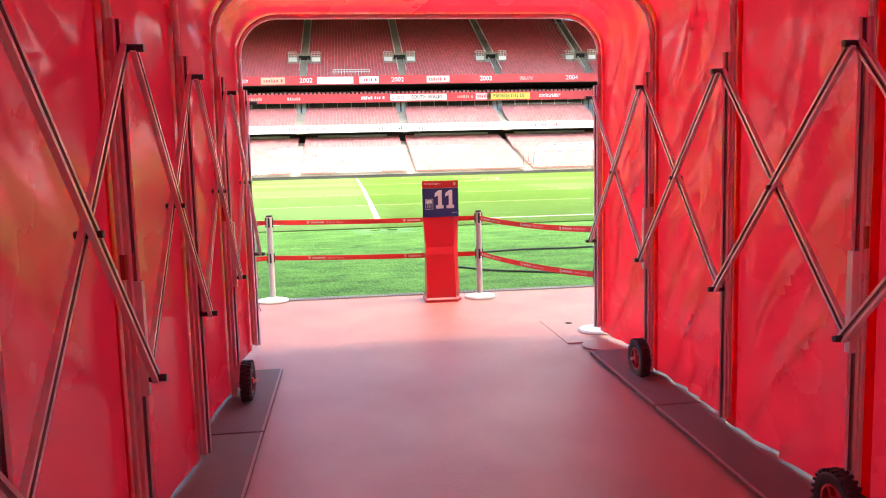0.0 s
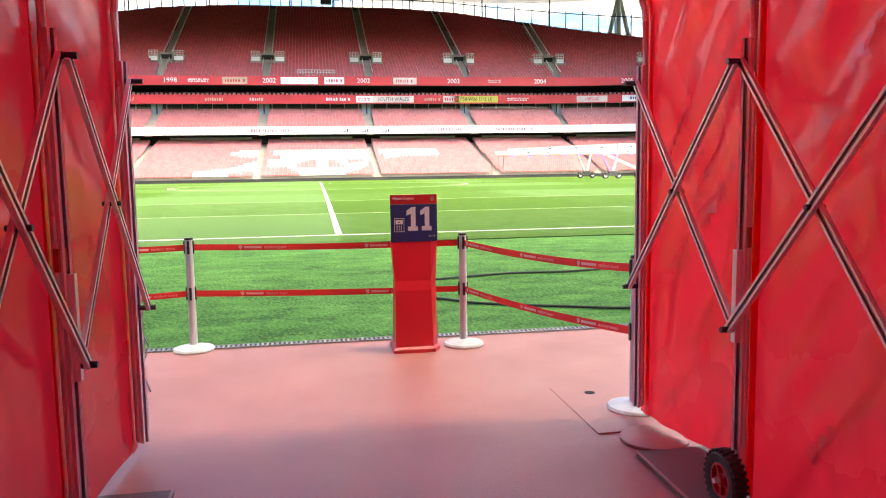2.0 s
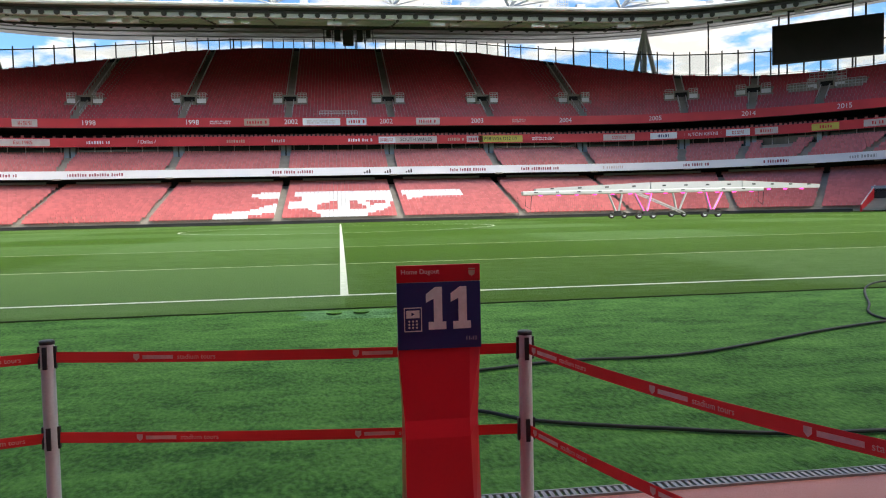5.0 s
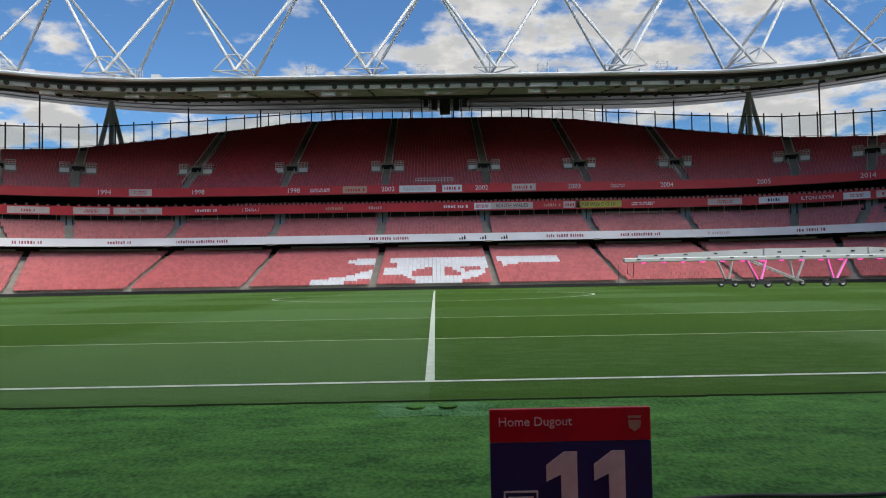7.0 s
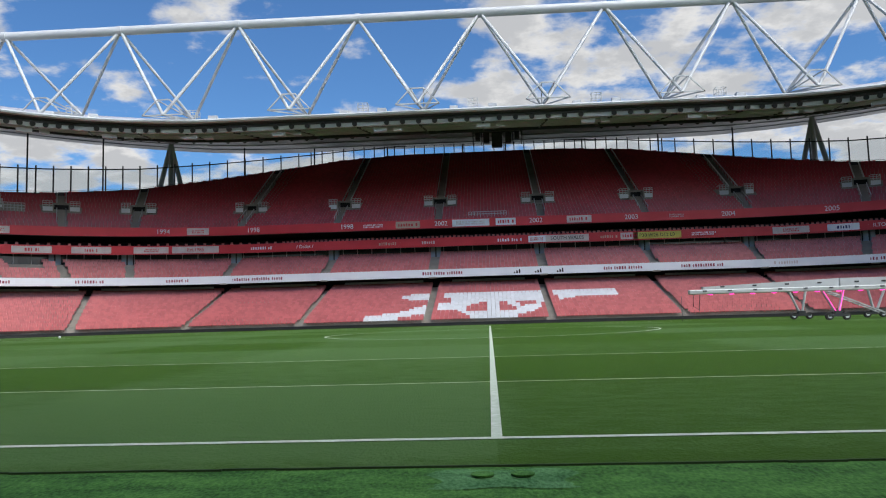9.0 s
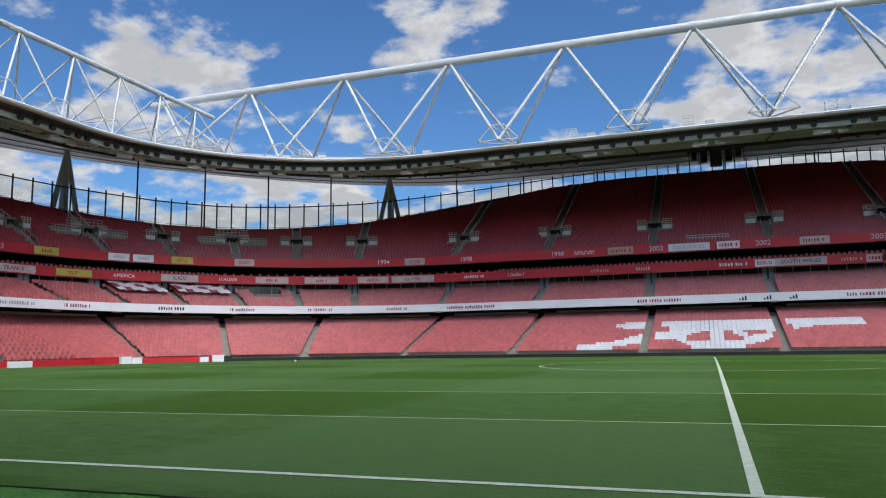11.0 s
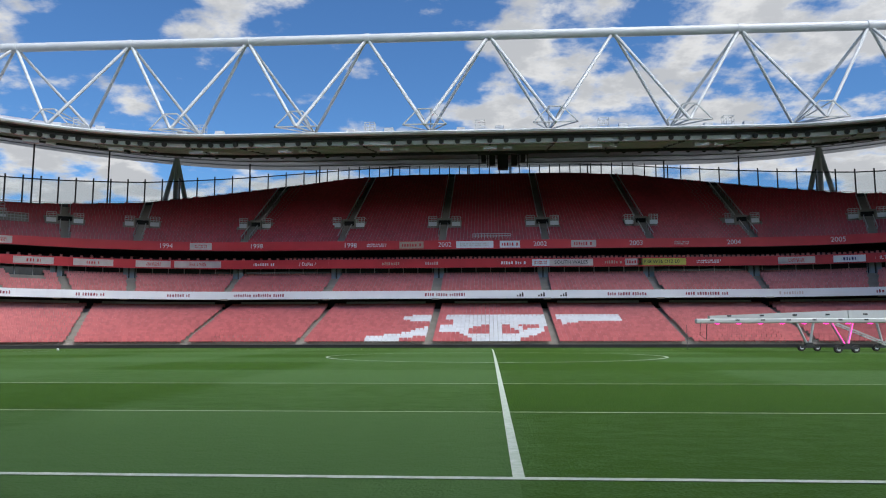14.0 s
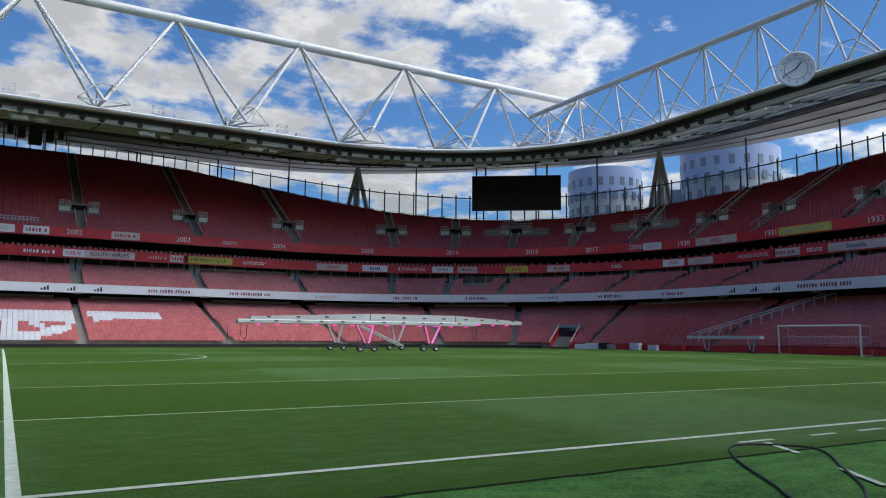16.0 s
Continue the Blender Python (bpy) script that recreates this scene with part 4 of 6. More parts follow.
def sign():
    t = thing("guide_sign", "red sign stand with a navy number board", "sign", "", Matrix.Translation((0.415, -7.5, FLOOR)))
    # folded stand: broad foot, waist, then widening to the board
    prof = [(0.0, 0.205, 0.17), (0.03, 0.205, 0.17), (0.05, 0.185, 0.15), (0.52, 0.178, 0.10), (0.60, 0.178, 0.075), (0.93, 0.197, 0.035), (0.95, 0.197, 0.03)]
    s = Shape()
    for h, w, d in prof:
        s.v += [(-w, -d, h), (w * 0.72, -d, h), (w, -d * 0.3, h), (w, d, h), (-w, d, h)]
    n = 5
    s.f = [(i * n + j, i * n + (j + 1) % n, (i + 1) * n + (j + 1) % n, (i + 1) * n + j) for i in range(len(prof) - 1) for j in range(n)] + [tuple(reversed(range(n))), tuple(range((len(prof) - 1) * n, len(prof) * n))]
    s.k = [0] * len(s.f)
    s.ob("stand", SIGNRED, t)
    face = Matrix.Translation((0, -0.04, 0)) @ pose(0, 0, 0, 90)
    board = rounded((0.396, 0.02, 0.315), 0.003, Matrix.Translation((0, -0.03, 1.085))).ob("number_board", SIGNBLUE, t)
    head = rounded((0.396, 0.02, 0.08), 0.003, Matrix.Translation((0, -0.03, 1.284))).ob("header", SIGNRED, t)
    y = -0.0425
    lettering("Home Dugout", 0.031, SIGNWHITE, Matrix.Translation((-0.178, y, 1.293)) @ pose(0, 0, 0, 90), head, 0.001, "LEFT")
    # slab-serif figures
    for cx in (-0.010, 0.107):
        one = Shape()
        pts = ((-0.042, 0.0), (0.042, 0.0), (0.042, 0.036), (0.024, 0.036), (0.024, 0.20), (-0.008, 0.20), (-0.052, 0.168), (-0.052, 0.128), (-0.016, 0.145), (-0.016, 0.036), (-0.042, 0.036))
        v = [(cx + a, y - 0.001, 1.02 + b) for a, b in pts]
        one.add(v + [(a, b + 0.003, c) for a, b, c in v], [tuple(range(11))] + [(i, i + 11, (i + 1) % 11 + 11, (i + 1) % 11) for i in range(11)])
        one.ob("figure", SIGNWHITE, board)
    lettering("11-13", 0.024, SIGNWHITE, Matrix.Translation((0.178, y, 0.972)) @ pose(0, 0, 0, 90), board, 0.001, "RIGHT")
    # handset symbol
    icon = Shape()
    for c, sz in (((-0.165, 1.07), (0.004, 0.112)), ((-0.085, 1.07), (0.004, 0.112)), ((-0.125, 1.125), (0.08, 0.004)), ((-0.125, 1.015), (0.08, 0.004)), ((-0.125, 1.095), (0.062, 0.036))):
        icon.box((c[0], y, c[1]), (sz[0], 0.003, sz[1]))
    for i in range(3):
        for j in range(3):
            icon.lathe(((0.005, -0.001), (0.005, 0.001)), Matrix.Translation((-0.143 + 0.018 * i, y, 1.062 - 0.015 * j)) @ pose(0, 0, 0, 90), 10)
    icon.ob("handset_symbol", SIGNWHITE, board)
    Shape().add([(-0.132, y - 0.003, 1.088), (-0.132, y - 0.003, 1.104), (-0.116, y - 0.003, 1.096)], [(0, 1, 2)]).ob("play_mark", SIGNBLUE, board)
    crest = Shape()
    crest.box((0.157, y, 1.301), (0.032, 0.002, 0.006)).add([(0.141, y - 0.001, 1.294), (0.173, y - 0.001, 1.294), (0.171, y - 0.001, 1.276), (0.157, y - 0.001, 1.266), (0.143, y - 0.001, 1.276)], [(4, 3, 2, 1, 0)])
    crest.ob("crest", GOLD, head)


sign()

# ---- barrier posts and tapes ----


def barrier_post(x, y, label="pale grey barrier post on a round white base"):
    t = thing("barrier_post", label, "barrier post", "queue barrier posts", Matrix.Translation((x, y, FLOOR)))
    Shape().lathe(((0.17, 0.0), (0.175, 0.012), (0.165, 0.028), (0.06, 0.05), (0.04, 0.055)), n=36).ob("base", BASEWHITE, t, True)
    Shape().lathe(((0.033, 0.05), (0.033, 0.965)), n=20).ob("tube", POSTGREY, t, True)
    Shape().lathe(((0.036, 0.965), (0.036, 0.98), (0.03, 0.985)), n=20).ob("cap", BLACKPLASTIC, t, True)
    for z in (0.90, 0.50):
        for a in (0, 90, 180, 270):
            m = pose(0, 0, z, 0, 0, a)
            Shape().box((0.036, 0, 0), (0.014, 0.02, 0.11), m).ob("tape_slot", BLACKPLASTIC, t)
        Shape().lathe(((0.0345, z - 0.065), (0.0345, z - 0.05)), n=20).ob("band", POSTGREY, t, True)
    return t


POSTS = {"a": (-1.478, -7.13), "b": (0.842, -7.47), "c": (1.56, -9.42)}
for key in "abc":
    barrier_post(*POSTS[key])


def tape(p, q, z0, z1, sag, words):
    """A webbing tape between two heads, with a slight sag, and its print."""
    h, n = 0.052, 14
    dirn = Vector((q[0] - p[0], q[1] - p[1], 0))
    length = dirn.length
    d = dirn / length
    side = Vector((d.y, -d.x, 0))
    s, verts = Shape(), []
    for i in range(n + 1):
        f = i / n
        c = Vector((p[0], p[1], z0 + (z1 - z0) * f - 4 * sag * f * (1 - f))) + d * length * f
        lean = 0.006 * math.sin(3.1 * f + p[0])
        for off, dz in ((0.0008, -h / 2), (0.0008, h / 2), (-0.0008, h / 2), (-0.0008, -h / 2)):
            verts.append(c + side * (off + lean * dz / h) + Vector((0, 0, dz)))
    s.add(verts, [(i * 4 + j, i * 4 + (j + 1) % 4, i * 4 + 4 + (j + 1) % 4, i * 4 + 4 + j) for i in range(n) for j in range(4)])
    o = s.ob("barrier_tape", TAPE)
    tagged(o, "red webbing barrier tape printed stadium tours", "barrier tape", "barrier tapes")
    facing = 1 if side.y < 0 else -1
    for f in words:
        c = Vector((p[0], p[1], z0 + (z1 - z0) * f - 4 * sag * f * (1 - f))) + d * length * f + side * facing * 0.004
        slope = (z1 - z0 - 4 * sag * (1 - 2 * f)) / length
        xa = (d * facing + Vector((0, 0, slope * facing))).normalized()
        za = side * facing
        ya = za.cross(xa)
        m = Matrix((xa, ya, za)).transposed().to_4x4()
        m.translation = c
        lettering("stadium tours", 0.034, PRINT, m @ Matrix.Translation((0.03, 0, 0)), o, 0.0004, "LEFT")
        mark = Shape().add([m @ Vector(v) for v in ((-0.185, 0.016, 0.0005), (-0.155, 0.016, 0.0005), (-0.155, -0.004, 0.0005), (-0.17, -0.018, 0.0005), (-0.185, -0.004, 0.0005))], [(4, 3, 2, 1, 0)])
        mark.box((-0.065, 0, 0), (0.15, 0.018, 0.0008), m)
        mark.ob("crest_print", PRINT, o)


POSTS["d"] = (-2.2, -7.3)
barrier_post(*POSTS["d"])
barrier_post(-5.2, -7.5)
for zt in (0.545, 0.145):
    tape(POSTS["a"], POSTS["b"], zt, zt, 0.012, (0.26, 0.72))
    tape(POSTS["b"], POSTS["c"], zt, zt, 0.03, (0.12, 0.5, 0.82))
    tape(POSTS["d"], POSTS["a"], zt, zt, 0.004, (0.55,))
    tape((-5.2, -7.5), POSTS["d"], zt, zt, 0.01, (0.4,))

# ---- the extending players' tunnel ----
XL, XR, ZT, RC = -1.40, 1.53, 2.33, 0.32
HOOPS = [-9.64 - 1.08 * i for i in range(8)]


def outline(n=7, inset=0.0, foot=FLOOR + 0.045):
    l, r, z = XL + inset, XR - inset, ZT - inset
    rc = RC - inset * 0.5
    pts = [(l, foot)] + [(l, foot + (z - rc - foot) * i / 6) for i in range(1, 6)]
    pts += [(l + rc - rc * math.cos(a), z - rc + rc * math.sin(a)) for a in (math.pi / 2 * i / n for i in range(n + 1))]
    pts += [(l + rc + (r - l - 2 * rc) * i / 8, z) for i in range(1, 8)]
    pts += [(r - rc + rc * math.sin(a), z - rc + rc * math.cos(a)) for a in (math.pi / 2 * i / n for i in range(n + 1))]
    pts += [(r, z - rc - (z - rc - foot) * i / 6) for i in range(1, 7)]
    return pts


def smooth_line(pts, per):
    out = []
    for p, q in zip(pts, pts[1:]):
        n = max(1, int(math.dist(p, q) / per))
        out += [(p[0] + (q[0] - p[0]) * i / n, p[1] + (q[1] - p[1]) * i / n) for i in range(n)]
    return out + [pts[-1]]


def tunnel():
    t = thing("players_tunnel", "extending red tarpaulin tunnel on a scissor frame of aluminium", "tunnel")
    prof = smooth_line(outline(), 0.05)
    cx, cz = (XL + XR) / 2, 1.0
    for b, (y0, y1) in enumerate(zip(HOOPS, HOOPS[1:])):
        s, n, w = Shape(), len(prof), 26
        for j in range(w + 1):
            v = j / w
            y = y0 + (y1 - y0) * v
            bulge = math.sin(math.pi * v)
            for x, z in prof:
                right = x > cx
                # slack folds running down and across each panel
                fold = noise.noise(Vector((b * 3.7 + (11 if right else 0), (z * 1.5 + (y - y0) * (2.2 if right else 1.1)) * 2.6, (z * 0.6 - y) * 0.8)))
                ripple = noise.noise(Vector((b * 1.3 + (5 if right else 0), z * 1.2 + y * 5.0, y * 0.7 - z * 2.0)))
                slant = (z * 0.8 + (y - y0) * (0.95 if right else 0.4)) * 15 + 5 * fold
                wave = math.sin(slant) * max(0.0, 0.25 + ripple) + 0.5 * math.sin(slant * 2.1 + 1.7) * max(0.0, 0.1 - fold)
                push = bulge * (0.05 + 0.05 * fold * (1.0 if right else 0.4) + 0.042 * wave * (1.0 if right else 0.15))
                k = Vector((x - cx, z - cz)).normalized()
                if z < 0:
                    k = Vector((1 if right else -1, 0))
                s.v.append((x + k.x * push, y, z + max(k.y, 0) * push))
        s.f = [(j * n + i, j * n + i + 1, (j + 1) * n + i + 1, (j + 1) * n + i) for j in range(w) for i in range(n - 1)]
        s.k = [0] * len(s.f)
        s.ob("fabric_panel", FABRIC, t, True)
    # front band of fabric round the mouth and dark binding strips at each hoop
    for i, y in enumerate(HOOPS):
        p = outline(7, 0.03, FLOOR + (0.02 if i % 2 else 0.10))
        hoop = Shape()
        hoop.tube([(x, y, z) for x, z in p], 0.02, 8)
        ho = hoop.ob("hoop", ALU, t, True)
        strip = Shape()
        pr = outline(7, 0.004)
        n = len(pr)
        strip.v = [(x, y + d, z) for d in (-0.055, 0.055) for x, z in pr]
        strip.f = [(k, k + 1, n + k + 1, n + k) for k in range(n - 1)]
        strip.k = [0] * len(strip.f)
        strip.ob("binding_strip", FABRIC, t)
        for x, s in ((XL, 1), (XR, -1)):
            xx = x + s * 0.075
            foot = FLOOR + (0.2 if i % 2 else 0.09)
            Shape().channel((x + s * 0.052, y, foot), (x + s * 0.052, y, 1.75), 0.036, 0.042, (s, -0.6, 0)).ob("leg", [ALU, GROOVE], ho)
            if i % 2:
                Shape().box((xx, y + 0.0, 0.62), (0.03, 0.035, 0.42)).ob("sliding_sleeve", ALU, ho)
                Shape().tube([(x + s * 0.04, y, 0.84), (x + s * 0.04, y, 0.93)], 0.026, 8).ob("collar", COPPER, ho, True)
    lo, hi = 0.47, 1.65
    for a, b in zip(HOOPS, HOOPS[1:]):
        for x, s in ((XL, 1), (XR, -1)):
            for (za, zb), off in (((hi, lo), 0.085), ((lo, hi), 0.115)):
                p, r = Vector((x + s * off, a, za)), Vector((x + s * off, b, zb))
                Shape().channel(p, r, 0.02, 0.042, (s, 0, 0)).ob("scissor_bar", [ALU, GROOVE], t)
            m = pose(x + s * 0.10, (a + b) / 2, (lo + hi) / 2, 0, 90)
            Shape().lathe(((0.011, -0.04), (0.011, 0.04)), m, 10).ob("pivot_bolt", DARKSTEEL, t, True)
    for y in HOOPS:
        for x, s in ((XL, 1), (XR, -1)):
            for z in (lo, hi):
                Shape().lathe(((0.014, -0.05), (0.014, 0.05)), pose(x + s * 0.10, y, z, 0, 90), 10).ob("end_bolt", DARKSTEEL, t, True)
    # wheels on brackets
    for x, s in ((XL, 1), (XR, -1)):
        for y in (HOOPS[1], HOOPS[3], HOOPS[5]):
            m = pose(x + s * 0.125, y - 0.03, FLOOR + 0.137, 0, 90)
            wheel = Shape()
            wheel.ringed(((0.079, -0.03), (0.09, -0.036), (0.118, -0.036), (0.132, -0.022), (0.135, 0.0), (0.132, 0.022), (0.118, 0.036), (0.09, 0.036), (0.079, 0.03)), m, 32)
            for k in range(28):
                a = 2 * math.pi * k / 28
                for side in (-1, 1):
                    wheel.box((0.133 * math.cos(a + side * 0.06), 0.133 * math.sin(a + side * 0.06), 0.018 * side), (0.012, 0.012, 0.03), m)
            ty = wheel.ob("wheel", TYRE, t, True)
            rim = Shape().ringed(((0.08, -0.03), (0.08, 0.03), (0.068, 0.031), (0.066, 0.0), (0.068, -0.031)), m, 24)
            rim.lathe(((0.066, -0.006), (0.066, 0.006)), m, 24).lathe(((0.024, -0.036), (0.028, -0.03), (0.028, 0.03), (0.024, 0.036)), m, 16)
            for k in range(5):
                rim.box((0.046, 0, 0.015), (0.045, 0.014, 0.022), m @ pose(0, 0, 0, 0, 0, 72 * k))
            for k in range(5):
                rim.box((0.046, 0, -0.015), (0.045, 0.014, 0.022), m @ pose(0, 0, 0, 0, 0, 72 * k))
            rim.ob("rim", RIM, ty, True)
            Shape().lathe(((0.012, -0.06), (0.012, 0.06)), m, 12).ob("axle", ALU, ty, True)
            Shape().bar((x + s * 0.06, y - 0.03, FLOOR + 0.10), (x + s * 0.06, y, FLOOR + 0.26), 0.02, 0.05, up=(1, 0, 0)).ob("wheel_bracket", ALU, t)
    for x in (XL + 0.02, XR - 0.02):
        ring = [(x + (0.02 if x < 0 else -0.02) + 0.02 * math.cos(a), HOOPS[0] + 0.03, FLOOR + 0.12 + 0.02 * math.sin(a)) for a in (2 * math.pi * k / 14 for k in range(15))]
        Shape().tube(ring, 0.005, 6).ob("eye_ring", ALU, t, True)
    rope = [(-1.33 + 0.02 * math.sin(k * 1.3), HOOPS[0] + 0.04 + 0.015 * math.cos(k), 0.55 - 0.05 * k) for k in range(12)]
    Shape().tube(rope, 0.005, 6).ob("cord", POSTGREY, t, True)

    lean = Matrix(((1, 0, 0, 0), (0, 1, 0, 0), (0, SLOPE, 1, SLOPE * 9.64), (0, 0, 0, 1)))
    for o in t.children_recursive:
        o.data.transform(lean)


tunnel()

# pale strip for the inner edge of each floor board
EDGE = material("pale_board_edge", (0.42, 0.27, 0.25), 0.6, None, 9.0, 60.0, 0.1)
for x in (-1.36, 1.5):
    for y0, y1 in ((-10.13, -11.38), (-11.39, -12.9), (-12.91, -14.6), (-14.61, -16.4)):
        ln = y0 - y1
        r = rounded((0.5, ln, 0.03), 0.006, Matrix.Translation((x, (y0 + y1) / 2, walk_z((y0 + y1) / 2) + 0.016)) @ pose(0, 0, 0, math.degrees(math.atan(SLOPE))), 1)
        b = tagged(r.ob("floor_board", BOARD), "dark floor board laid along the tunnel edge", "floor board", "floor boards in the tunnel")
        inner = x + (0.245 if x < 0 else -0.245)
        Shape().bar((inner, y0 - 0.01, walk_z(y0) + 0.03), (inner, y1 + 0.01, walk_z(y1) + 0.03), 0.014, 0.006).ob("edge_strip", EDGE, b)
tagged(Shape().lathe(((0.19, 0.0), (0.19, 0.012), (0.18, 0.016)), Matrix.Translation((1.45, -9.93, FLOOR - 0.004)), 36).ob("floor_disc", RUBBER, smooth=True), "flat round red cover lying on the walkway", "floor cover")
hatch = structure(Shape().box((1.62, -9.35, FLOOR + 0.001), (0.9, 0.9, 0.006)).ob("floor_hatch", RUBBER), "flush square hatch in the red walkway", "floor hatch")
Shape().lathe(((0.035, 0.0), (0.035, 0.003)), Matrix.Translation((1.4, -9.05, FLOOR + 0.004)), 16).ob("finger_hole", SLOT, hatch)

# ---- cables on the turf ----


def cable(pts):
    fine = []
    for i in range(len(pts) - 1):
        p0, p1, p2, p3 = pts[max(0, i - 1)], pts[i], pts[i + 1], pts[min(len(pts) - 1, i + 2)]
        for j in range(8):
            u = j / 8
            fine.append(tuple(0.5 * ((2 * p1[k]) + (p2[k] - p0[k]) * u + (2 * p0[k] - 5 * p1[k] + 4 * p2[k] - p3[k]) * u * u + (3 * p1[k] - p0[k] - 3 * p2[k] + p3[k]) * u ** 3) for k in (0, 1)))
    fine.append(pts[-1])
    o = Shape().tube([(x, y, land(x, y) + 0.01) for x, y in fine], 0.015, 8).ob("cable", CABLE, smooth=True)
    tagged(o, "thick black cable lying across the turf", "cable", "cables on the turf")


cable([(0.95, -4.6), (1.2, -4.56), (2.0, -4.4), (3.25, -4.37), (5.2, -3.66), (7.0, -3.1), (8.1, -2.2), (8.9, -1.35), (8.2, -0.75), (7.4, -1.3), (6.6, -2.4), (6.1, -3.2), (6.4, -4.4)])
cable([(0.6, -5.5), (0.96, -5.67), (1.3, -5.94), (2.1, -6.24), (3.07, -6.5), (5.0, -6.55), (7.0, -6.3)])


# ---- entrances in the upper tier ----


def rail_frame(s, x0, x1, y, z, h, posts, r=0.03):
    for k in (0.35, 0.68, 1.0):
        s.bar((x0, y, z + h * k), (x1, y, z + h * k), r * 2.4)
    for i in range(posts):
        x = x0 + (x1 - x0) * i / (posts - 1)
        s.bar((x, y, z), (x, y, z + h), r * 2.2)


STEP = Shape().box((0, 0, 0), (1.1, 0.42, 0.2)).mesh("step", CONCRETE)
CLUB_STEP = Shape().box((0, 0, 0), (0.95, 0.44, 0.18)).mesh("step", CONCRETE)


def vomitory(q, wide):
    row = 7
    a, b, z, tread, rise = UPPER_ROWS[row]
    t = thing("vomitory", "grey concrete stand entrance with pale railings" if not wide else "broad stand entrance with railed viewing platforms", "stand entrance", "entrances in the upper tier", local(q, a, b, z))
    # near-black panel and floor stand in for the entrance's inner shade
    Shape().box((0, 2.05, 0.75), (1.9, 0.1, 1.7)).box((0, 1.0, -0.06), (1.9, 2.0, 0.06)).ob("opening", SHADEWALL, t)
    for sx in (-1, 1):
        Shape().box((sx * 1.03, 1.1, 0.5), (0.16, 2.4, 2.1)).ob("side_wall", CONCRETE, t)
        Shape().box((sx * 1.75, 0.55, 0.78), (1.3, 0.12, 0.62)).ob("parapet", WHITEPANEL, t)
        r = Shape()
        rail_frame(r, sx * 1.12, sx * 2.4, 0.5, 1.05, 0.85, 4)
        r.bar((sx * 2.4, 0.5, 1.9), (sx * 2.4, 2.2, 1.9), 0.05)
        r.ob("railing", STEEL, t)
        g = Shape()
        top = depth_upper(q) - (row + 3) * 0.8 - 1.6
        if top > 3:
            g.bar((sx * 0.6, 2.2, 1.95), (sx * 0.6, 2.2 + top, 1.95 + top * UPPER_RISE), 0.14)
            for k in range(int(top / 1.6) + 1):
                g.bar((sx * 0.6, 2.2 + k * 1.6, 1.2 + k * 1.6 * UPPER_RISE), (sx * 0.6, 2.2 + k * 1.6, 1.95 + k * 1.6 * UPPER_RISE), 0.05)
            g.ob("stair_rail", STEEL, t)
        f = Shape()
        f.bar((sx * 0.58, -0.1, 0.8), (sx * 0.58, -4.6, 0.8 - 4.5 * UPPER_RISE), 0.09)
        for k in range(4):
            f.bar((sx * 0.58, -0.1 - 1.4 * k, -0.2 - 1.4 * k * UPPER_RISE), (sx * 0.58, -0.1 - 1.4 * k, 0.8 - 1.4 * k * UPPER_RISE), 0.035)
        f.ob("lower_stair_rail", STEEL, t)
    Shape().box((0, 1.9, 1.68), (2.2, 0.6, 0.26)).ob("lintel", CONCRETE, t)
    for k in range(13):
        o = new("step", STEP)
        o.parent, o.location = t, (0, -0.25 - k * 0.4, -0.3 - k * 0.4 * UPPER_RISE)
    if wide:
        for sx in (-1, 1):
            Shape().box((sx * 3.3, 1.2, 0.15), (3.6, 2.6, 0.14)).box((sx * 3.3, -0.05, 0.35), (3.6, 0.1, 0.55)).ob("platform", CONCRETE, t)
            r = Shape()
            rail_frame(r, sx * 1.6, sx * 5.1, -0.1, 0.2, 1.15, 9)
            r.ob("platform_railing", STEEL, t)
        r = Shape()
        rail_frame(r, -2.4, 2.4, 2.3, 1.6, 1.3, 9)
        r.ob("upper_railing", STEEL, t)


for q in UPPER_AISLES:
    for side in (-1, 1):
        vomitory(side * q + UPPER_SHIFT, q in (67.6, 86.0))

bench = thing("railed_platform", "small white railed platform at the front of the upper tier", "platform", "", local(0.2, 80.2, 63.6, 14.75))
r = Shape()
rail_frame(r, -2.7, 2.7, 0, 0, 1.0, 14)
r.ob("railing", STEEL, bench)
Shape().box((0, 0.6, -0.1), (5.4, 1.3, 0.12)).ob("deck", CONCRETE, bench)

# ---- piers between the boxes, and box mullions ----
for q in CLUB_AISLES:
    for side in (-1, 1):
        t = thing("box_pier", "blue-grey pier between the boxes", "pier", "piers behind the middle tier", local(side * q, 79.6, 64.6, 9.1))
        for sx in (-0.42, 0.42):
            rounded((0.62, 0.6, 2.1), 0.03, Matrix.Translation((sx, 0, 1.0)), 1).ob("shaft", BLUEGREY, t)
        Shape().box((0, 0.1, 0.9), (0.24, 0.3, 1.9)).ob("recess", DARKSTEEL, t)
        for k in range(16):
            o = new("step", CLUB_STEP)
            o.parent, o.location = t, (0, -0.5 - k * 0.43, -0.18 - k * 0.18)
mull = Shape()
for q in spread(-130, 130, 2.1):
    m = local(q, 80.1, 65.1, 9.4)
    mull.box((0, 0, 0.9), (0.1, 0.12, 1.8), m)
structure(mull.ob("box_mullions", GREYSTEEL), "thin grey mullions of the box fronts", "window mullions")
back_row = Shape()
for q in spread(-130, 130, 0.62):
    if abs(q * 7.3 % 9.1) < 7.8:
        m = local(q, 80.0, 64.0, 11.9 + 0.06 * math.sin(q * 3.7))
        back_row.box((0, 0, 0.42), (0.34, 0.1, 0.42), m).box((0, -0.2, 0.25), (0.4, 0.4, 0.08), m)
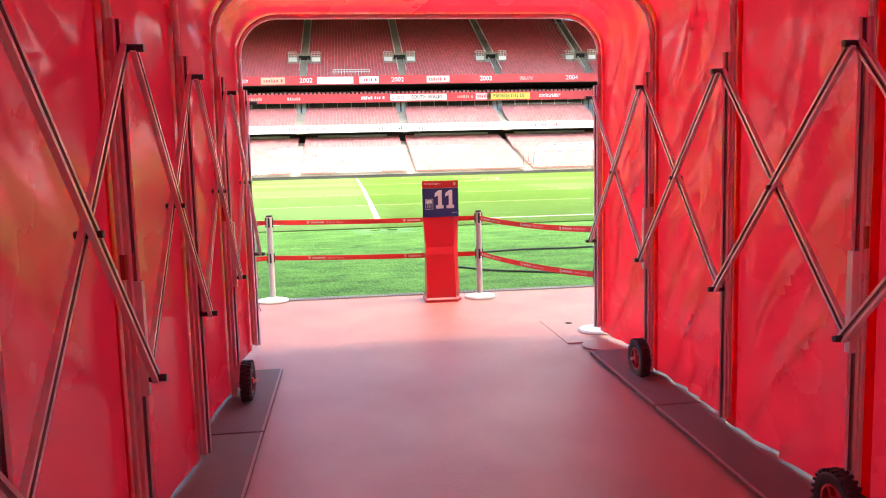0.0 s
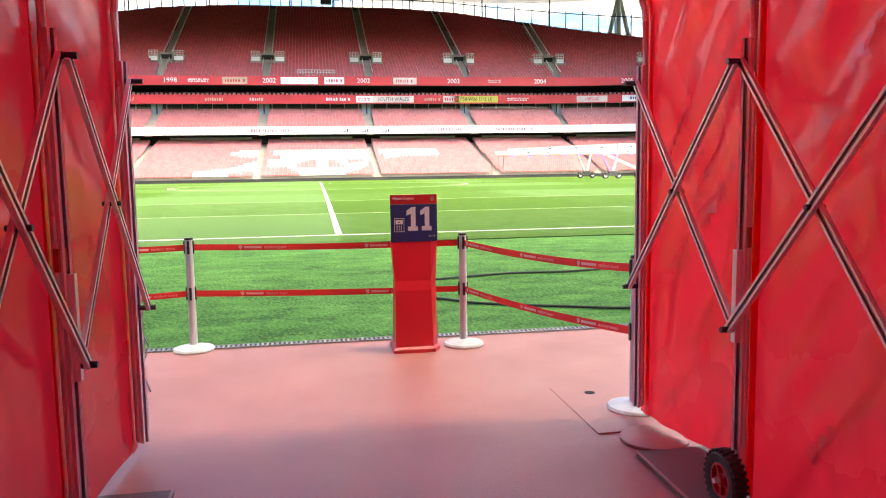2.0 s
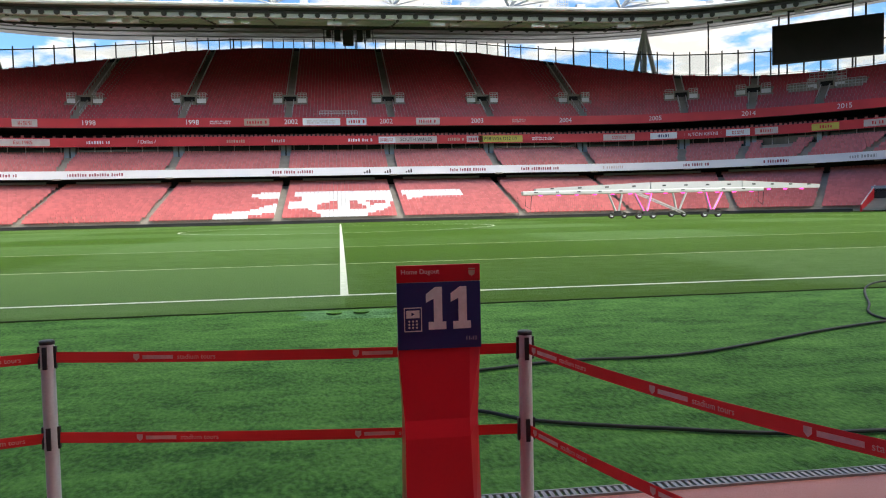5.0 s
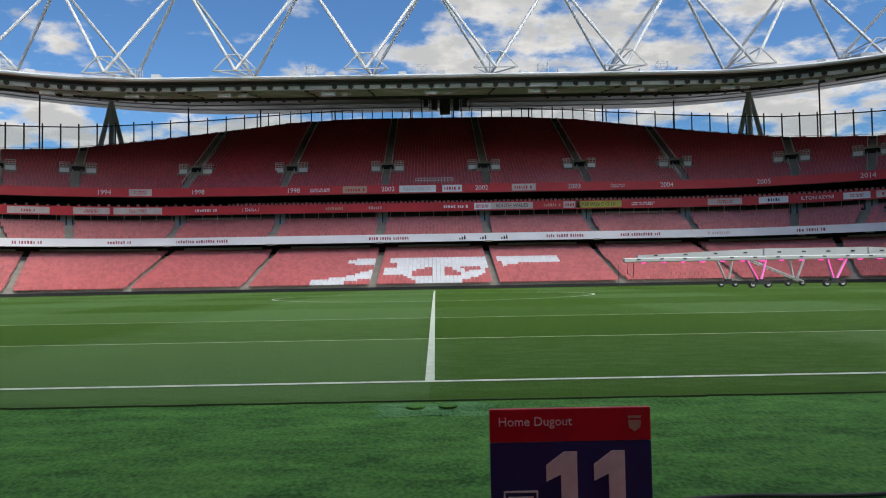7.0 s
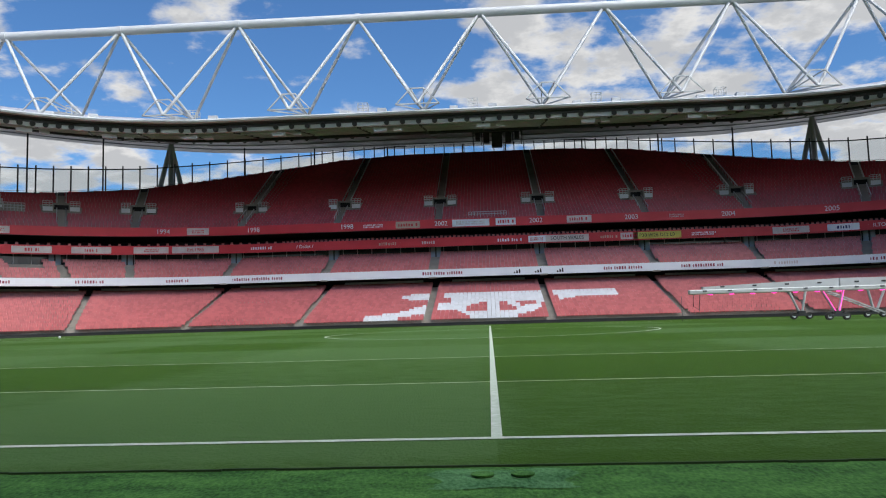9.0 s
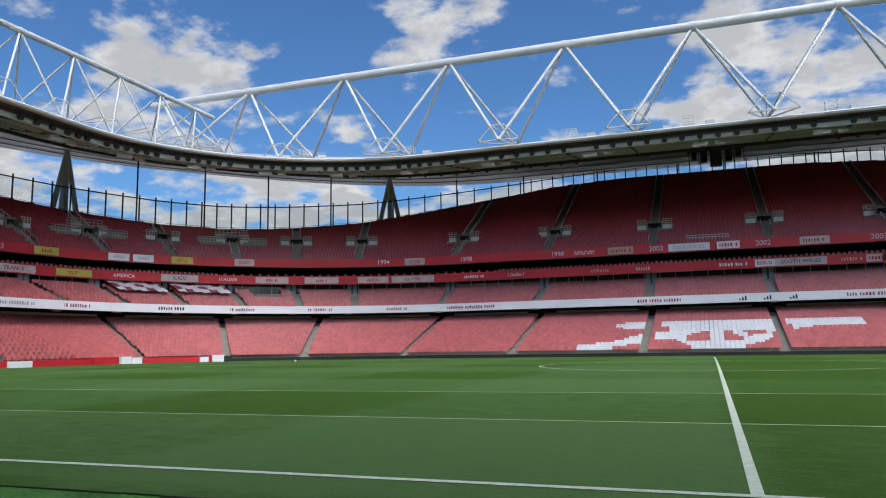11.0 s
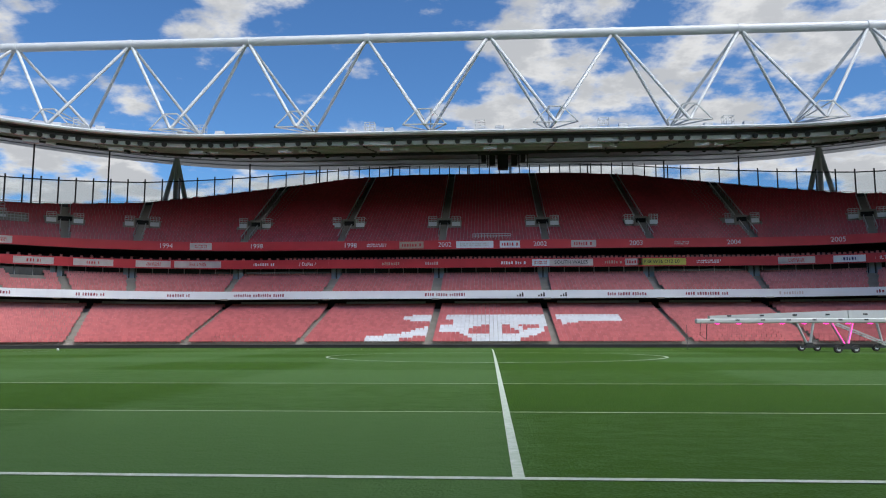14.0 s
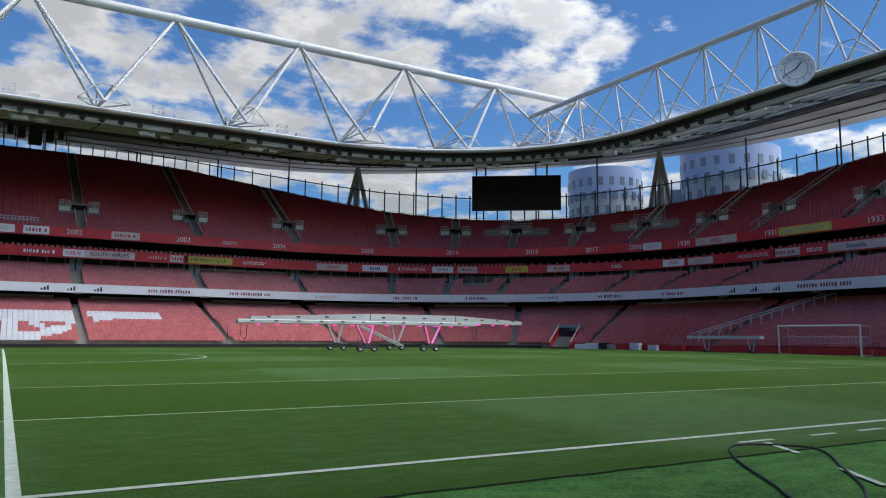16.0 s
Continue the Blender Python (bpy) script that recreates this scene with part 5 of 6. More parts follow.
tagged(back_row.ob("balcony_seats", SEAT), "row of red padded seats on the box balcony", "stadium seats", "", "stuff")

# ---- banners, years and board markings ----


def bars(s, w, h, rows, rng, m, k=0, lift=0.012):
    """Unreadable writing as upright bars the size of letters, in word-long runs."""
    for r in range(rows):
        x, left = -w / 2, rng.randint(4, 9)
        tall = h / rows * 0.8
        zc = h * (0.5 - (r + 0.5) / rows)
        while x < w / 2 - 0.1:
            ln = tall * rng.uniform(0.32, 0.6)
            up = tall * rng.choice((1.0, 1.0, 0.82))
            s.box((x + ln / 2, -lift, zc - (tall - up) / 2), (ln, 0.02, up), m, k)
            left -= 1
            x += ln + tall * (0.36 if left else 0.9)
            left = left or rng.randint(3, 9)


RNG = random.Random(5)


def banner(q, a, b, z, w, h, cloth, ink, words="", rows=1, label="", drop=0.06):
    m = local(q, a - drop, b - drop, z)
    s = Shape()
    n = max(1, int(w / 1.2))
    for i in range(n):
        qq = q + (i + 0.5 - n / 2) * w / n
        mm = local(qq, a - drop, b - drop, z)
        s.box((0, 0, 0), (w / n + 0.02, 0.03, h), mm)
    o = s.ob("banner", cloth)
    tagged(o, label or "supporters' cloth banner hung on the red fascia", "banner", "banners round the bowl")
    if words:
        lettering(words, h * 0.72, ink, m @ Matrix.Translation((0, -0.05, 0)) @ pose(0, 0, 0, 90), o, 0.01, "CENTER")
    else:
        k = Shape()
        bars(k, w * 0.78, h * 0.55, rows, RNG, m)
        k.ob("print", ink, o)


LOW, UP = (78.6, 62.6), (79.0, 62.0)
for q, w, cloth, ink, words in ((23.6, 6.6, YELLOWPANEL, BLACKPANEL, "P38 W26 D12 L0"), (53.3, 5.0, REDPANEL, WHITEPANEL, "MILTON KEYNES"), (-26.0, 6.0, REDPANEL, WHITEPANEL, "/ Dallas /"), (-41.6, 6.4, CREAM, REDPANEL, "Est.1985"),
                               (-75.9, 5.2, CREAM, BLACKPANEL, "SLIGO"), (-69.0, 5.4, REDPANEL, WHITEPANEL, "ITALIAN"), (106.1, 6.2, REDPANEL, WHITEPANEL, "HONG KONG"), (119.0, 6.4, CREAM, SIGNBLUE, "Slovenia"),
                               (-98.5, 5.6, CREAM, REDPANEL, "FRANCE"), (-83.7, 6.4, REDPANEL, WHITEPANEL, "AMERICA"), (11.2, 6.0, CREAM, BLACKPANEL, "SOUTH WALES")):
    banner(q, *LOW, 11.47, w, 0.95, cloth, ink, words, 1, "supporters' banner with block lettering on the red fascia")
for q, w, cloth, ink in ((30, 4.2, REDPANEL, WHITEPANEL), (41.4, 4.6, CREAM, REDPANEL), (47.8, 3.8, WHITEPANEL, SIGNBLUE), (58.1, 3.2, WHITEPANEL, REDPANEL), (61.9, 3.0, CREAM, REDPANEL), (3.2, 4.4, REDPANEL, WHITEPANEL), (7.0, 2.4, WHITEPANEL, REDPANEL),
                         (-47.6, 4.6, CREAM, REDPANEL), (-62.6, 4.8, CREAM, REDPANEL), (-55.3, 5.0, CREAM, REDPANEL), (-106.7, 5.0, YELLOWPANEL, CREAM), (110.7, 3.4, CREAM, REDPANEL), (98.1, 3.8, CREAM, GOLD), (93.9, 3.2, WHITEPANEL, REDPANEL), (85.0, 4.8, REDPANEL, WHITEPANEL),
                         (17.0, 3.0, REDPANEL, GOLD), (-32.5, 4.4, REDPANEL, WHITEPANEL), (-14.0, 3.4, REDPANEL, GOLD), (-8.2, 2.6, REDPANEL, CREAM), (-90.5, 4.8, YELLOWPANEL, REDPANEL), (76, 3.4, CREAM, REDPANEL), (69.5, 3.4, YELLOWPANEL, REDPANEL), (114.3, 2.6, REDPANEL, WHITEPANEL), (19.8, 2.4, CREAM, REDPANEL)):
    banner(q, *LOW, 11.47, w, 0.92, cloth, ink, "", RNG.choice((1, 2)))
for q, w, cloth, ink in ((-11.1, 3.4, GOLD, REDPANEL), (-2.2, 5.2, WHITEPANEL, CREAM), (2.7, 2.8, WHITEPANEL, REDPANEL), (12.9, 3.4, CREAM, REDPANEL), (26.3, 2.6, REDPANEL, CREAM), (-104.4, 4.2, CREAM, WHITEPANEL), (-93.9, 3.2, YELLOWPANEL, REDPANEL), (-84, 2.8, WHITEPANEL, CREAM), (-80.6, 2.8, WHITEPANEL, CREAM), (-75.1, 3.0, YELLOWPANEL, REDPANEL),
                         (-66.2, 2.8, CREAM, REDPANEL), (90.2, 2.8, WHITEPANEL, CREAM), (100.3, 6.4, CREAM, REDPANEL), (112.8, 6.6, YELLOWPANEL, GREYSTEEL), (-41, 3.0, CREAM, REDPANEL), (-16, 3.6, REDPANEL, WHITEPANEL)):
    banner(q, *UP, 14.02, w, 0.98, cloth, ink, "", RNG.choice((1, 2)))
for q, year in ((-45.7, "1994"), (-33.3, "1998"), (-19.8, "1998"), (-6.4, "2002"), (6.9, "2002"), (20.1, "2003"), (33.3, "2004"), (46.3, "2005"), (59.1, "2014"), (71.4, "2015"), (80.7, "2017"), (87.5, "2020"), (95.1, "1930"), (108.4, "1931"), (121.0, "1933"), (-100.6, "1993")):
    m = local(q, 78.96, 61.96, 14.02)
    o = tagged(lettering(year, 0.95, WHITEPANEL, m @ pose(0, 0, 0, 90), None, 0.02), "white numerals of a trophy year on the red fascia", "year numerals", "years on the upper fascia")
    o.name = "year_number"
    cup = Shape().lathe(((0.16, -0.42), (0.1, -0.3), (0.06, -0.1), (0.16, 0.1), (0.18, 0.42)), m @ Matrix.Translation((-1.75, -0.05, 0)) @ Matrix.Diagonal((1, 0.2, 1, 1)), 12)
    cup.ob("cup_symbol", WHITEPANEL, o)
DARKRED = material("dark_red_print", (0.30, 0.05, 0.09), 0.6, None, 3.0, 20.0, 0.0)
for q, w, ink in ((-6.1, 5.4, DARKRED), (18.0, 5.4, DARKRED), (28.2, 5.6, DARKRED), (53.5, 5.4, DARKRED), (65.7, 5.4, DARKRED), (-44.1, 5.6, DARKRED), (-31.4, 7.4, DARKRED), (-95.8, 5.8, DARKRED), (-81.3, 7.6, BLACKPANEL), (-69.8, 5.0, DARKRED), (-57.0, 6.0, DARKRED), (-105.6, 6.0, GREYSTEEL), (89.1, 7.2, BLACKPANEL), (100.0, 5.4, DARKRED), (120.3, 6.0, DARKRED), (78.2, 5.0, GREYSTEEL), (40, 6.5, CREAM)):
    m = local(q, 70.47, 57.47, 6.79)
    k = Shape()
    bars(k, w, 0.48, 1, RNG, m, 0, 0.004)
    tagged(k.ob("fascia_print", ink), "line of dark lettering on the white fascia", "board lettering", "lettering on the white fascia")
for q in (3.9, 6.7, 9.6, -111.0, -113.7, 109.3, 112.1, 114.9):
    m = local(q, 70.47, 57.47, 6.79)
    k = Shape()
    for i in range(3):
        h = 0.22 + 0.17 * i
        k.add([m @ Vector(v) for v in ((-0.5 + 0.33 * i, -0.006, -0.3), (-0.26 + 0.33 * i, -0.006, -0.3), (-0.30 + 0.33 * i, -0.006, -0.3 + h * 0.9), (-0.46 + 0.33 * i, -0.006, -0.3 + h))], [(0, 1, 2, 3)])
    tagged(k.ob("fascia_mark", BLACKPANEL), "black three-bar mark on the white fascia", "board mark", "lettering on the white fascia")

# ---- floodlights and kit on the roof edge ----
lamp = thing("floodlight", "round black floodlight slung below the roof edge", "floodlight", "floodlights along the roof edge", local(0, LIP[0] + 0.9, LIP[1] + 0.9, 25.3))
Shape().lathe(((0.13, -0.34), (0.27, -0.28), (0.33, 0.12), (0.29, 0.18)), pose(0, 0, 0, 105), 14).ob("housing", BLACKPLASTIC, lamp, True)
Shape().bar((0, 0, 0), (0, 0.15, 0.6), 0.08).ob("bracket", DARKSTEEL, lamp)
for q in spread(-116, 116, 2.0):
    if abs(q) > 0.5 and (round(q * 10) % 7):
        copy_thing(lamp, local(q, LIP[0] + 0.9, LIP[1] + 0.9, 25.3))
for q in spread(-70, 70, 2.3):
    if abs(q) > 16:
        copy_thing(lamp, local(q, LIP[0] + 17.5, LIP[1] + 18.5, roof_z(0.353, q) - 0.55))
for q in (-58, -38, -15, -1.2, 14, 29, 57, 88):
    s = Shape()
    for i in range(3):
        for k in (-0.5, 0.5):
            s.bar((i * 0.6 - 0.6, k, 0), (i * 0.6 - 0.6, k, 1.5), 0.06)
    for h in (0.8, 1.5):
        for k in (-0.5, 0.5):
            s.bar((-0.6, k, h), (0.6, k, h), 0.06)
        s.bar((-0.6, -0.5, h), (-0.6, 0.5, h), 0.06).bar((0.6, -0.5, h), (0.6, 0.5, h), 0.06)
    o = thing("roof_hatch", "white guard rail and boxes on the roof edge", "roof hatch", "hatches on the roof edge", local(q, LIP[0] + 1.4, LIP[1] + 1.4, 26.4))
    s.ob("guard_rail", STEEL, o)
    Shape().box((0, 0, 0.05), (1.5, 1.2, 0.1)).ob("platform", STEEL, o)
    Shape().box((2.4, 0, 0.4), (1.1, 0.8, 0.8)).ob("housing", STEEL, o)
    Shape().box((-2.4, 0, 0.35), (1.0, 0.8, 0.7)).ob("housing", STEEL, o)
t = thing("speaker_cluster", "black loudspeaker cluster hung under the roof", "loudspeaker", "", local(2.0, LIP[0] + 20, LIP[1] + 21.5, roof_z(0.41, 0) - 0.3))
for x, w, h in ((0, 1.6, 2.2), (-1.6, 0.9, 1.5), (1.7, 0.9, 1.6), (-2.9, 0.7, 1.0), (3.0, 0.7, 1.0)):
    rounded((w, 1.2, h), 0.06, Matrix.Translation((x, 0, -0.3 - h / 2)), 1).ob("loudspeaker_box", BLACKPLASTIC, t)
for x in (-3.6, -2.3, 2.4, 3.7):
    Shape().bar((x, 0, 0.3), (x, 0, -2.2), 0.12).ob("hanger", DARKSTEEL, t)
Shape().bar((-3.8, 0, -0.15), (3.8, 0, -0.15), 0.2).ob("cross_bar", DARKSTEEL, t)

# ---- big screen ----
t = thing("big_screen", "large dark screen hung from the corner of the roof", "screen", "", look((68.0, 86.0, 23.8), (-0.2, -7.6, 20.5)) @ pose(0, 0, 0, 0, 0, 0))
rounded((13.9, 5.5, 0.7), 0.12, Matrix.Translation((0, 0, 0.2))).ob("casing", BLACKPLASTIC, t)
Shape().box((0, 0, -0.17), (13.5, 5.1, 0.05)).ob("display", SCREEN, t)
for x in (-4.8, 4.8):
    Shape().bar((x, 2.6, 0.3), (x, 6.8, 0.3), 0.25).ob("hanger", DARKSTEEL, t)

# ---- clock ----
t = thing("stadium_clock", "round white clock with black hands on the roof edge", "clock", "", Matrix.Translation((63.2, 34.5, 26.8)) @ pose(0, 0, 0, 90, 0, -58) @ Matrix.Diagonal((0.8, 0.8, 0.8, 1)))
Shape().lathe(((2.05, 0.0), (2.15, 0.1), (2.15, 0.35), (2.0, 0.42), (1.92, 0.38)), Matrix.Translation((0, 0, -0.2)), 48).ob("face", WHITEPANEL, t, True)
ringm = Shape()
for k in range(60):
    ringm.box((1.25, 0, 0.2), (0.12, 0.05, 0.03), pose(0, 0, 0, 0, 0, 6 * k))
ringm.ob("minute_marks", DARKSTEEL, t)
for k in range(12):
    an = radians(90 - 30 * (k + 1))
    lettering(str(k + 1), 0.42, DARKSTEEL, t.matrix_world @ Matrix.Translation((1.62 * math.cos(an), 1.62 * math.sin(an), 0.2)), None, 0.01)
    o = scene.collection.objects[-1]
    w = o.matrix_world.copy()
    o.parent = t
    o.matrix_parent_inverse = t.matrix_world.inverted()
    o.matrix_world = w
Shape().box((0.45, 0, 0.24), (1.1, 0.14, 0.04), pose(0, 0, 0, 0, 0, 52)).ob("hour_hand", BLACKPANEL, t)
Shape().box((0.62, 0, 0.28), (1.6, 0.1, 0.04), pose(0, 0, 0, 0, 0, 208)).ob("minute_hand", BLACKPANEL, t)
Shape().box((0, -0.6, -0.6), (1.2, 0.3, 1.0)).ob("bracket", GREYSTEEL, t)

# ---- grow-light rigs on the pitch ----


def bogie(t, x, y, z):
    b = Shape().box((x, y, z + 0.32), (1.3, 0.28, 0.16)).box((x, y, z + 0.5), (0.5, 0.3, 0.25)).ob("bogie", DARKSTEEL, t)
    for dx in (-0.55, 0.55):
        m = pose(x + dx, y, z + 0.26, 90)
        w = Shape().lathe(((0.12, -0.12), (0.24, -0.12), (0.26, -0.06), (0.26, 0.06), (0.24, 0.12), (0.12, 0.12)), m, 20).ob("wheel", TYRE, b, True)
    for dx in (-0.55, 0.55):
        m = pose(x + dx, y, z + 0.26, 90)
        Shape().lathe(((0.13, -0.11), (0.13, 0.125), (0.05, 0.13)), m, 16).ob("hub", WHITEPANEL, b, True)


# glow standing in for pink lamp light on the rig's legs
LEGPINK = glow_material("pink_leg_glow", (1.0, 0.08, 0.45), 1.5)


def grow_rig():
    gz = land(25, 45)
    t = thing("grow_light_rig", "long white wheeled grass-lighting rig with pink lamps", "lighting rig")
    # near boom: one slim beam; far boom: deeper, tapering to both ends
    near = rounded((18.9, 0.45, 0.3), 0.05, Matrix.Translation((22.65, 42.3, 2.3)), 1)
    near.ob("near_boom", STEEL, t)
    for i in range(11):
        Shape().box((14.2 + i * 1.62, 42.06, 2.36), (0.26, 0.03, 0.08)).ob("slot", DARKSTEEL, t)
    for x0, x1, h0, h1 in ((25.4, 15.7, 0.62, 0.34), (25.5, 33.5, 0.62, 0.62), (33.6, 40.6, 0.62, 0.3)):
        pts = [(x0, 2.52), (x0, 2.52 + h0), (x1, 2.44 + h1 if h1 < 0.6 else 2.52 + h1), (x1, 2.44 if h1 < 0.6 else 2.52)]
        v = [(x, 48.0 + d, z) for d in (-0.25, 0.25) for x, z in pts]
        Shape().add(v, [(0, 1, 2, 3), (7, 6, 5, 4), (0, 4, 5, 1), (1, 5, 6, 2), (2, 6, 7, 3), (3, 7, 4, 0)]).ob("far_boom", STEEL, t)
        for i in range(4):
            f = (i + 0.6) / 4.2
            Shape().box((x0 + (x1 - x0) * f, 47.735, 2.86 - 0.12 * f * (h1 < 0.6)), (0.3, 0.03, 0.11)).ob("slot", DARKSTEEL, t)
    # access stair behind the legs
    for y in (45.6, 46.4):
        Shape().bar((23.4, y, 2.3), (27.4, y, 0.6), 0.05, 0.1).ob("stringer", STEEL, t)
    for i in range(12):
        f = (i + 0.5) / 12
        Shape().box((23.4 + 4.0 * f, 46.0, 2.3 - 1.7 * f), (0.2, 0.8, 0.04)).ob("tread", STEEL, t)
    for y in (42.3, 48.0):
        for x in (22.7, 27.9):
            for dx in ((-0.9, 0.45) if x < 25 else (0.9, -0.45)):
                leg = Shape().tube([(x + dx * 0.15, y, gz + 0.5), (x + dx, y, 2.2 if y < 43 else 2.55)], 0.095, 8).ob("leg", STEEL, t, True)
                # added glowing strips imitate lamp light falling on the near legs
                if y < 43:
                    Shape().bar((x + dx * 0.17, y - 0.105, gz + 0.6), (x + dx * 0.98, y - 0.105, 2.16), 0.12, 0.03).ob("lamp_strip", LEGPINK, leg)
            bogie(t, x, y, gz)
    for sx in range(-6, 7):
        Shape().box((24.0 + sx * 1.3, 45.1, 2.42), (0.12, 5.6, 0.12)).ob("cross_beam", STEEL, t)
    lampm = Shape().lathe(((0.04, -0.07), (0.15, -0.05), (0.17, 0.0), (0.08, 0.04)), None, 14).mesh("lamp", PINK, True)
    for x, y, z in [(14.6 + i * 1.38, 42.3, 2.15) for i in range(13)] + [(34.6 + i * 1.5, 48.0, 2.4) for i in range(4)]:
        o = new("lamp", lampm)
        o.location, o.parent = (x, y, z), t
    for x in (13.5, 31.7):
        s = Shape().tube([(x, 42.2, 2.2), (x - 0.1, 42.1, 1.4), (x + 0.3, 42.1, 1.1), (x + 0.4, 42.2, 2.1)], 0.03, 6)
        s.ob("hanging_cable", CABLE, t, True)


grow_rig()


def small_rig():
    t = thing("small_grow_rig", "short white wheeled lighting rig beside the goal", "lighting rig")
    z = land(56, 37)
    rounded((0.5, 8.0, 0.28), 0.05, Matrix.Translation((56, 38.1, 1.46))).ob("boom", STEEL, t)
    for y in (35.2, 40.0):
        for d in (-0.4, 0.4):
            Shape().tube([(56, y + d * 0.3, z + 0.15), (56, y + d, 1.4)], 0.05, 8).ob("leg", STEEL, t, True)
        for dx in (-0.35, 0.35):
            Shape().lathe(((0.06, -0.07), (0.17, -0.06), (0.17, 0.06), (0.06, 0.07)), pose(56 + dx, y, z + 0.17, 90), 16).ob("wheel", TYRE, t, True)


small_rig()

# ---- goal ----


def goal():
    t = thing("football_goal", "white football goal with a pale net", "goal", "", Matrix.Translation((59.0, 31.0, land(59, 31))))
    for y in (-3.66, 3.66):
        Shape().tube([(0, y, 0), (0, y, 2.44)], 0.07, 12).ob("post", GOALWHITE, t, True)
        Shape().tube([(0, y, 2.44), (1.4, y, 2.3), (1.5, y, 0.05), (0, y, 0.05)], 0.03, 8).ob("side_frame", STEEL, t, True)
    Shape().tube([(0, -3.72, 2.44), (0, 3.72, 2.44)], 0.07, 12).ob("crossbar", GOALWHITE, t, True)
    net = Shape()
    for i in range(25):
        y = -3.6 + 0.3 * i
        net.bar((0.1, y, 1.55 + 0.1 * math.sin(i)), (1.4, y, 1.5), 0.012).bar((1.4, y, 1.5), (1.48, y, 0.9), 0.012)
    for k in range(8):
        net.bar((0.15 + 0.17 * k, -3.6, 1.56), (0.15 + 0.17 * k, 3.6, 1.56), 0.012)
    for k in range(5):
        net.bar((1.45, -3.6, 0.95 + 0.14 * k), (1.45, 3.6, 0.95 + 0.14 * k), 0.012)
    net.ob("net", NET, t)


goal()

# ---- corner tunnel in the lower tier and a stair rail ----
t = thing("corner_tunnel", "dark vehicle tunnel with red sloping sides in the corner", "tunnel entrance", "", local(82.0, 62.4, 43.4, -0.2))
# tunnel depth drawn as a near-black panel instead of real shade
Shape().box((0, 3.8, 1.4), (2.6, 0.2, 2.8)).box((0, 1.9, 0.02), (2.6, 3.8, 0.04)).ob("opening", SHADEWALL, t)
for sx in (-1, 1):
    s = Shape()
    v = [(sx * 1.35 + d, y, z) for d in (-0.1, 0.1) for y, z in ((0, 0), (0, 0.9), (4.2, 3.1), (4.2, 0))]
    s.add(v, [(0, 1, 2, 3), (7, 6, 5, 4), (0, 4, 5, 1), (1, 5, 6, 2), (2, 6, 7, 3), (3, 7, 4, 0)])
    s.ob("side_wall", REDPANEL, t)
    Shape().bar((sx * 1.35, 0, 1.0), (sx * 1.35, 4.2, 3.2), 0.1).ob("coping", STEEL, t)
Shape().box((0, 3.9, 2.75), (3.2, 0.4, 0.75)).ob("lintel", BLUEGREY, t)

t = thing("stair_railing", "pale double railing climbing the lower tier", "railing")
pa, pb = Vector((*plan(110.3, 63.5, 45.0), 0.9)), Vector((*plan(119.5, 73.5, 59.5), 5.2))
for off in (0.0, 1.1):
    d = Vector((0, off, 0))
    Shape().bar(pa + d + Vector((0, 0, 0.9)), pb + d + Vector((0, 0, 0.9)), 0.09).ob("rail", STEEL, t)
    for k in range(14):
        p = pa + (pb - pa) * k / 13 + d
        Shape().bar(p, p + Vector((0, 0, 0.9)), 0.06).ob("baluster", STEEL, t)

# ---- boards, crates and clutter along the end ----
for i, (q, w, mat) in enumerate(((88, 1.4, WHITEPANEL), (91, 1.6, WHITEPANEL), (94, 1.2, BLACKPANEL), (96.2, 1.4, GREYSTEEL), (99, 2.6, REDPANEL), (103, 1.4, WHITEPANEL), (106, 1.2, WHITEPANEL), (-72, 1.0, BLACKPANEL), (-74, 1.4, WHITEPANEL), (-77, 1.0, WHITEPANEL), (-92, 1.2, WHITEPANEL), (-94.5, 1.2, WHITEPANEL), (-112, 2.4, WHITEPANEL), (-117, 1.5, WHITEPANEL), (-100, 2.4, REDPANEL), (109.5, 1.4, REDPANEL))):
    m = local(q, 61.3, 42.3, -0.02)
    o = rounded((w, 0.5, 0.62 + 0.1 * (i % 3)), 0.03, m @ Matrix.Translation((0, 0, 0.3 + 0.05 * (i % 3))), 1).ob("pitchside_crate", mat)
    tagged(o, {WHITEPANEL: "white crate standing beside the red wall", BLACKPANEL: "black flight case standing beside the red wall", GREYSTEEL: "grey crate standing beside the red wall", REDPANEL: "red padded block beside the red wall"}[mat], "crate", "crates along the end of the pitch")
flag = Shape().tube([(17.2, 60, land(17, 60)), (17.2, 60, land(17, 60) + 2.2)], 0.025, 6).ob("slim_pole", DARKSTEEL)
tagged(flag, "slim dark pole standing in the grass", "pole")
# ball
ball = Shape()
ball.lathe([(max(0.003, 0.11 * math.sin(math.pi * i / 10)), -0.11 * math.cos(math.pi * i / 10)) for i in range(11)], Matrix.Translation((-38.0, 56.0, land(-38, 56) + 0.11)), 16)
tagged(ball.ob("football", WHITEPANEL, smooth=True), "white football lying on the far grass", "ball")

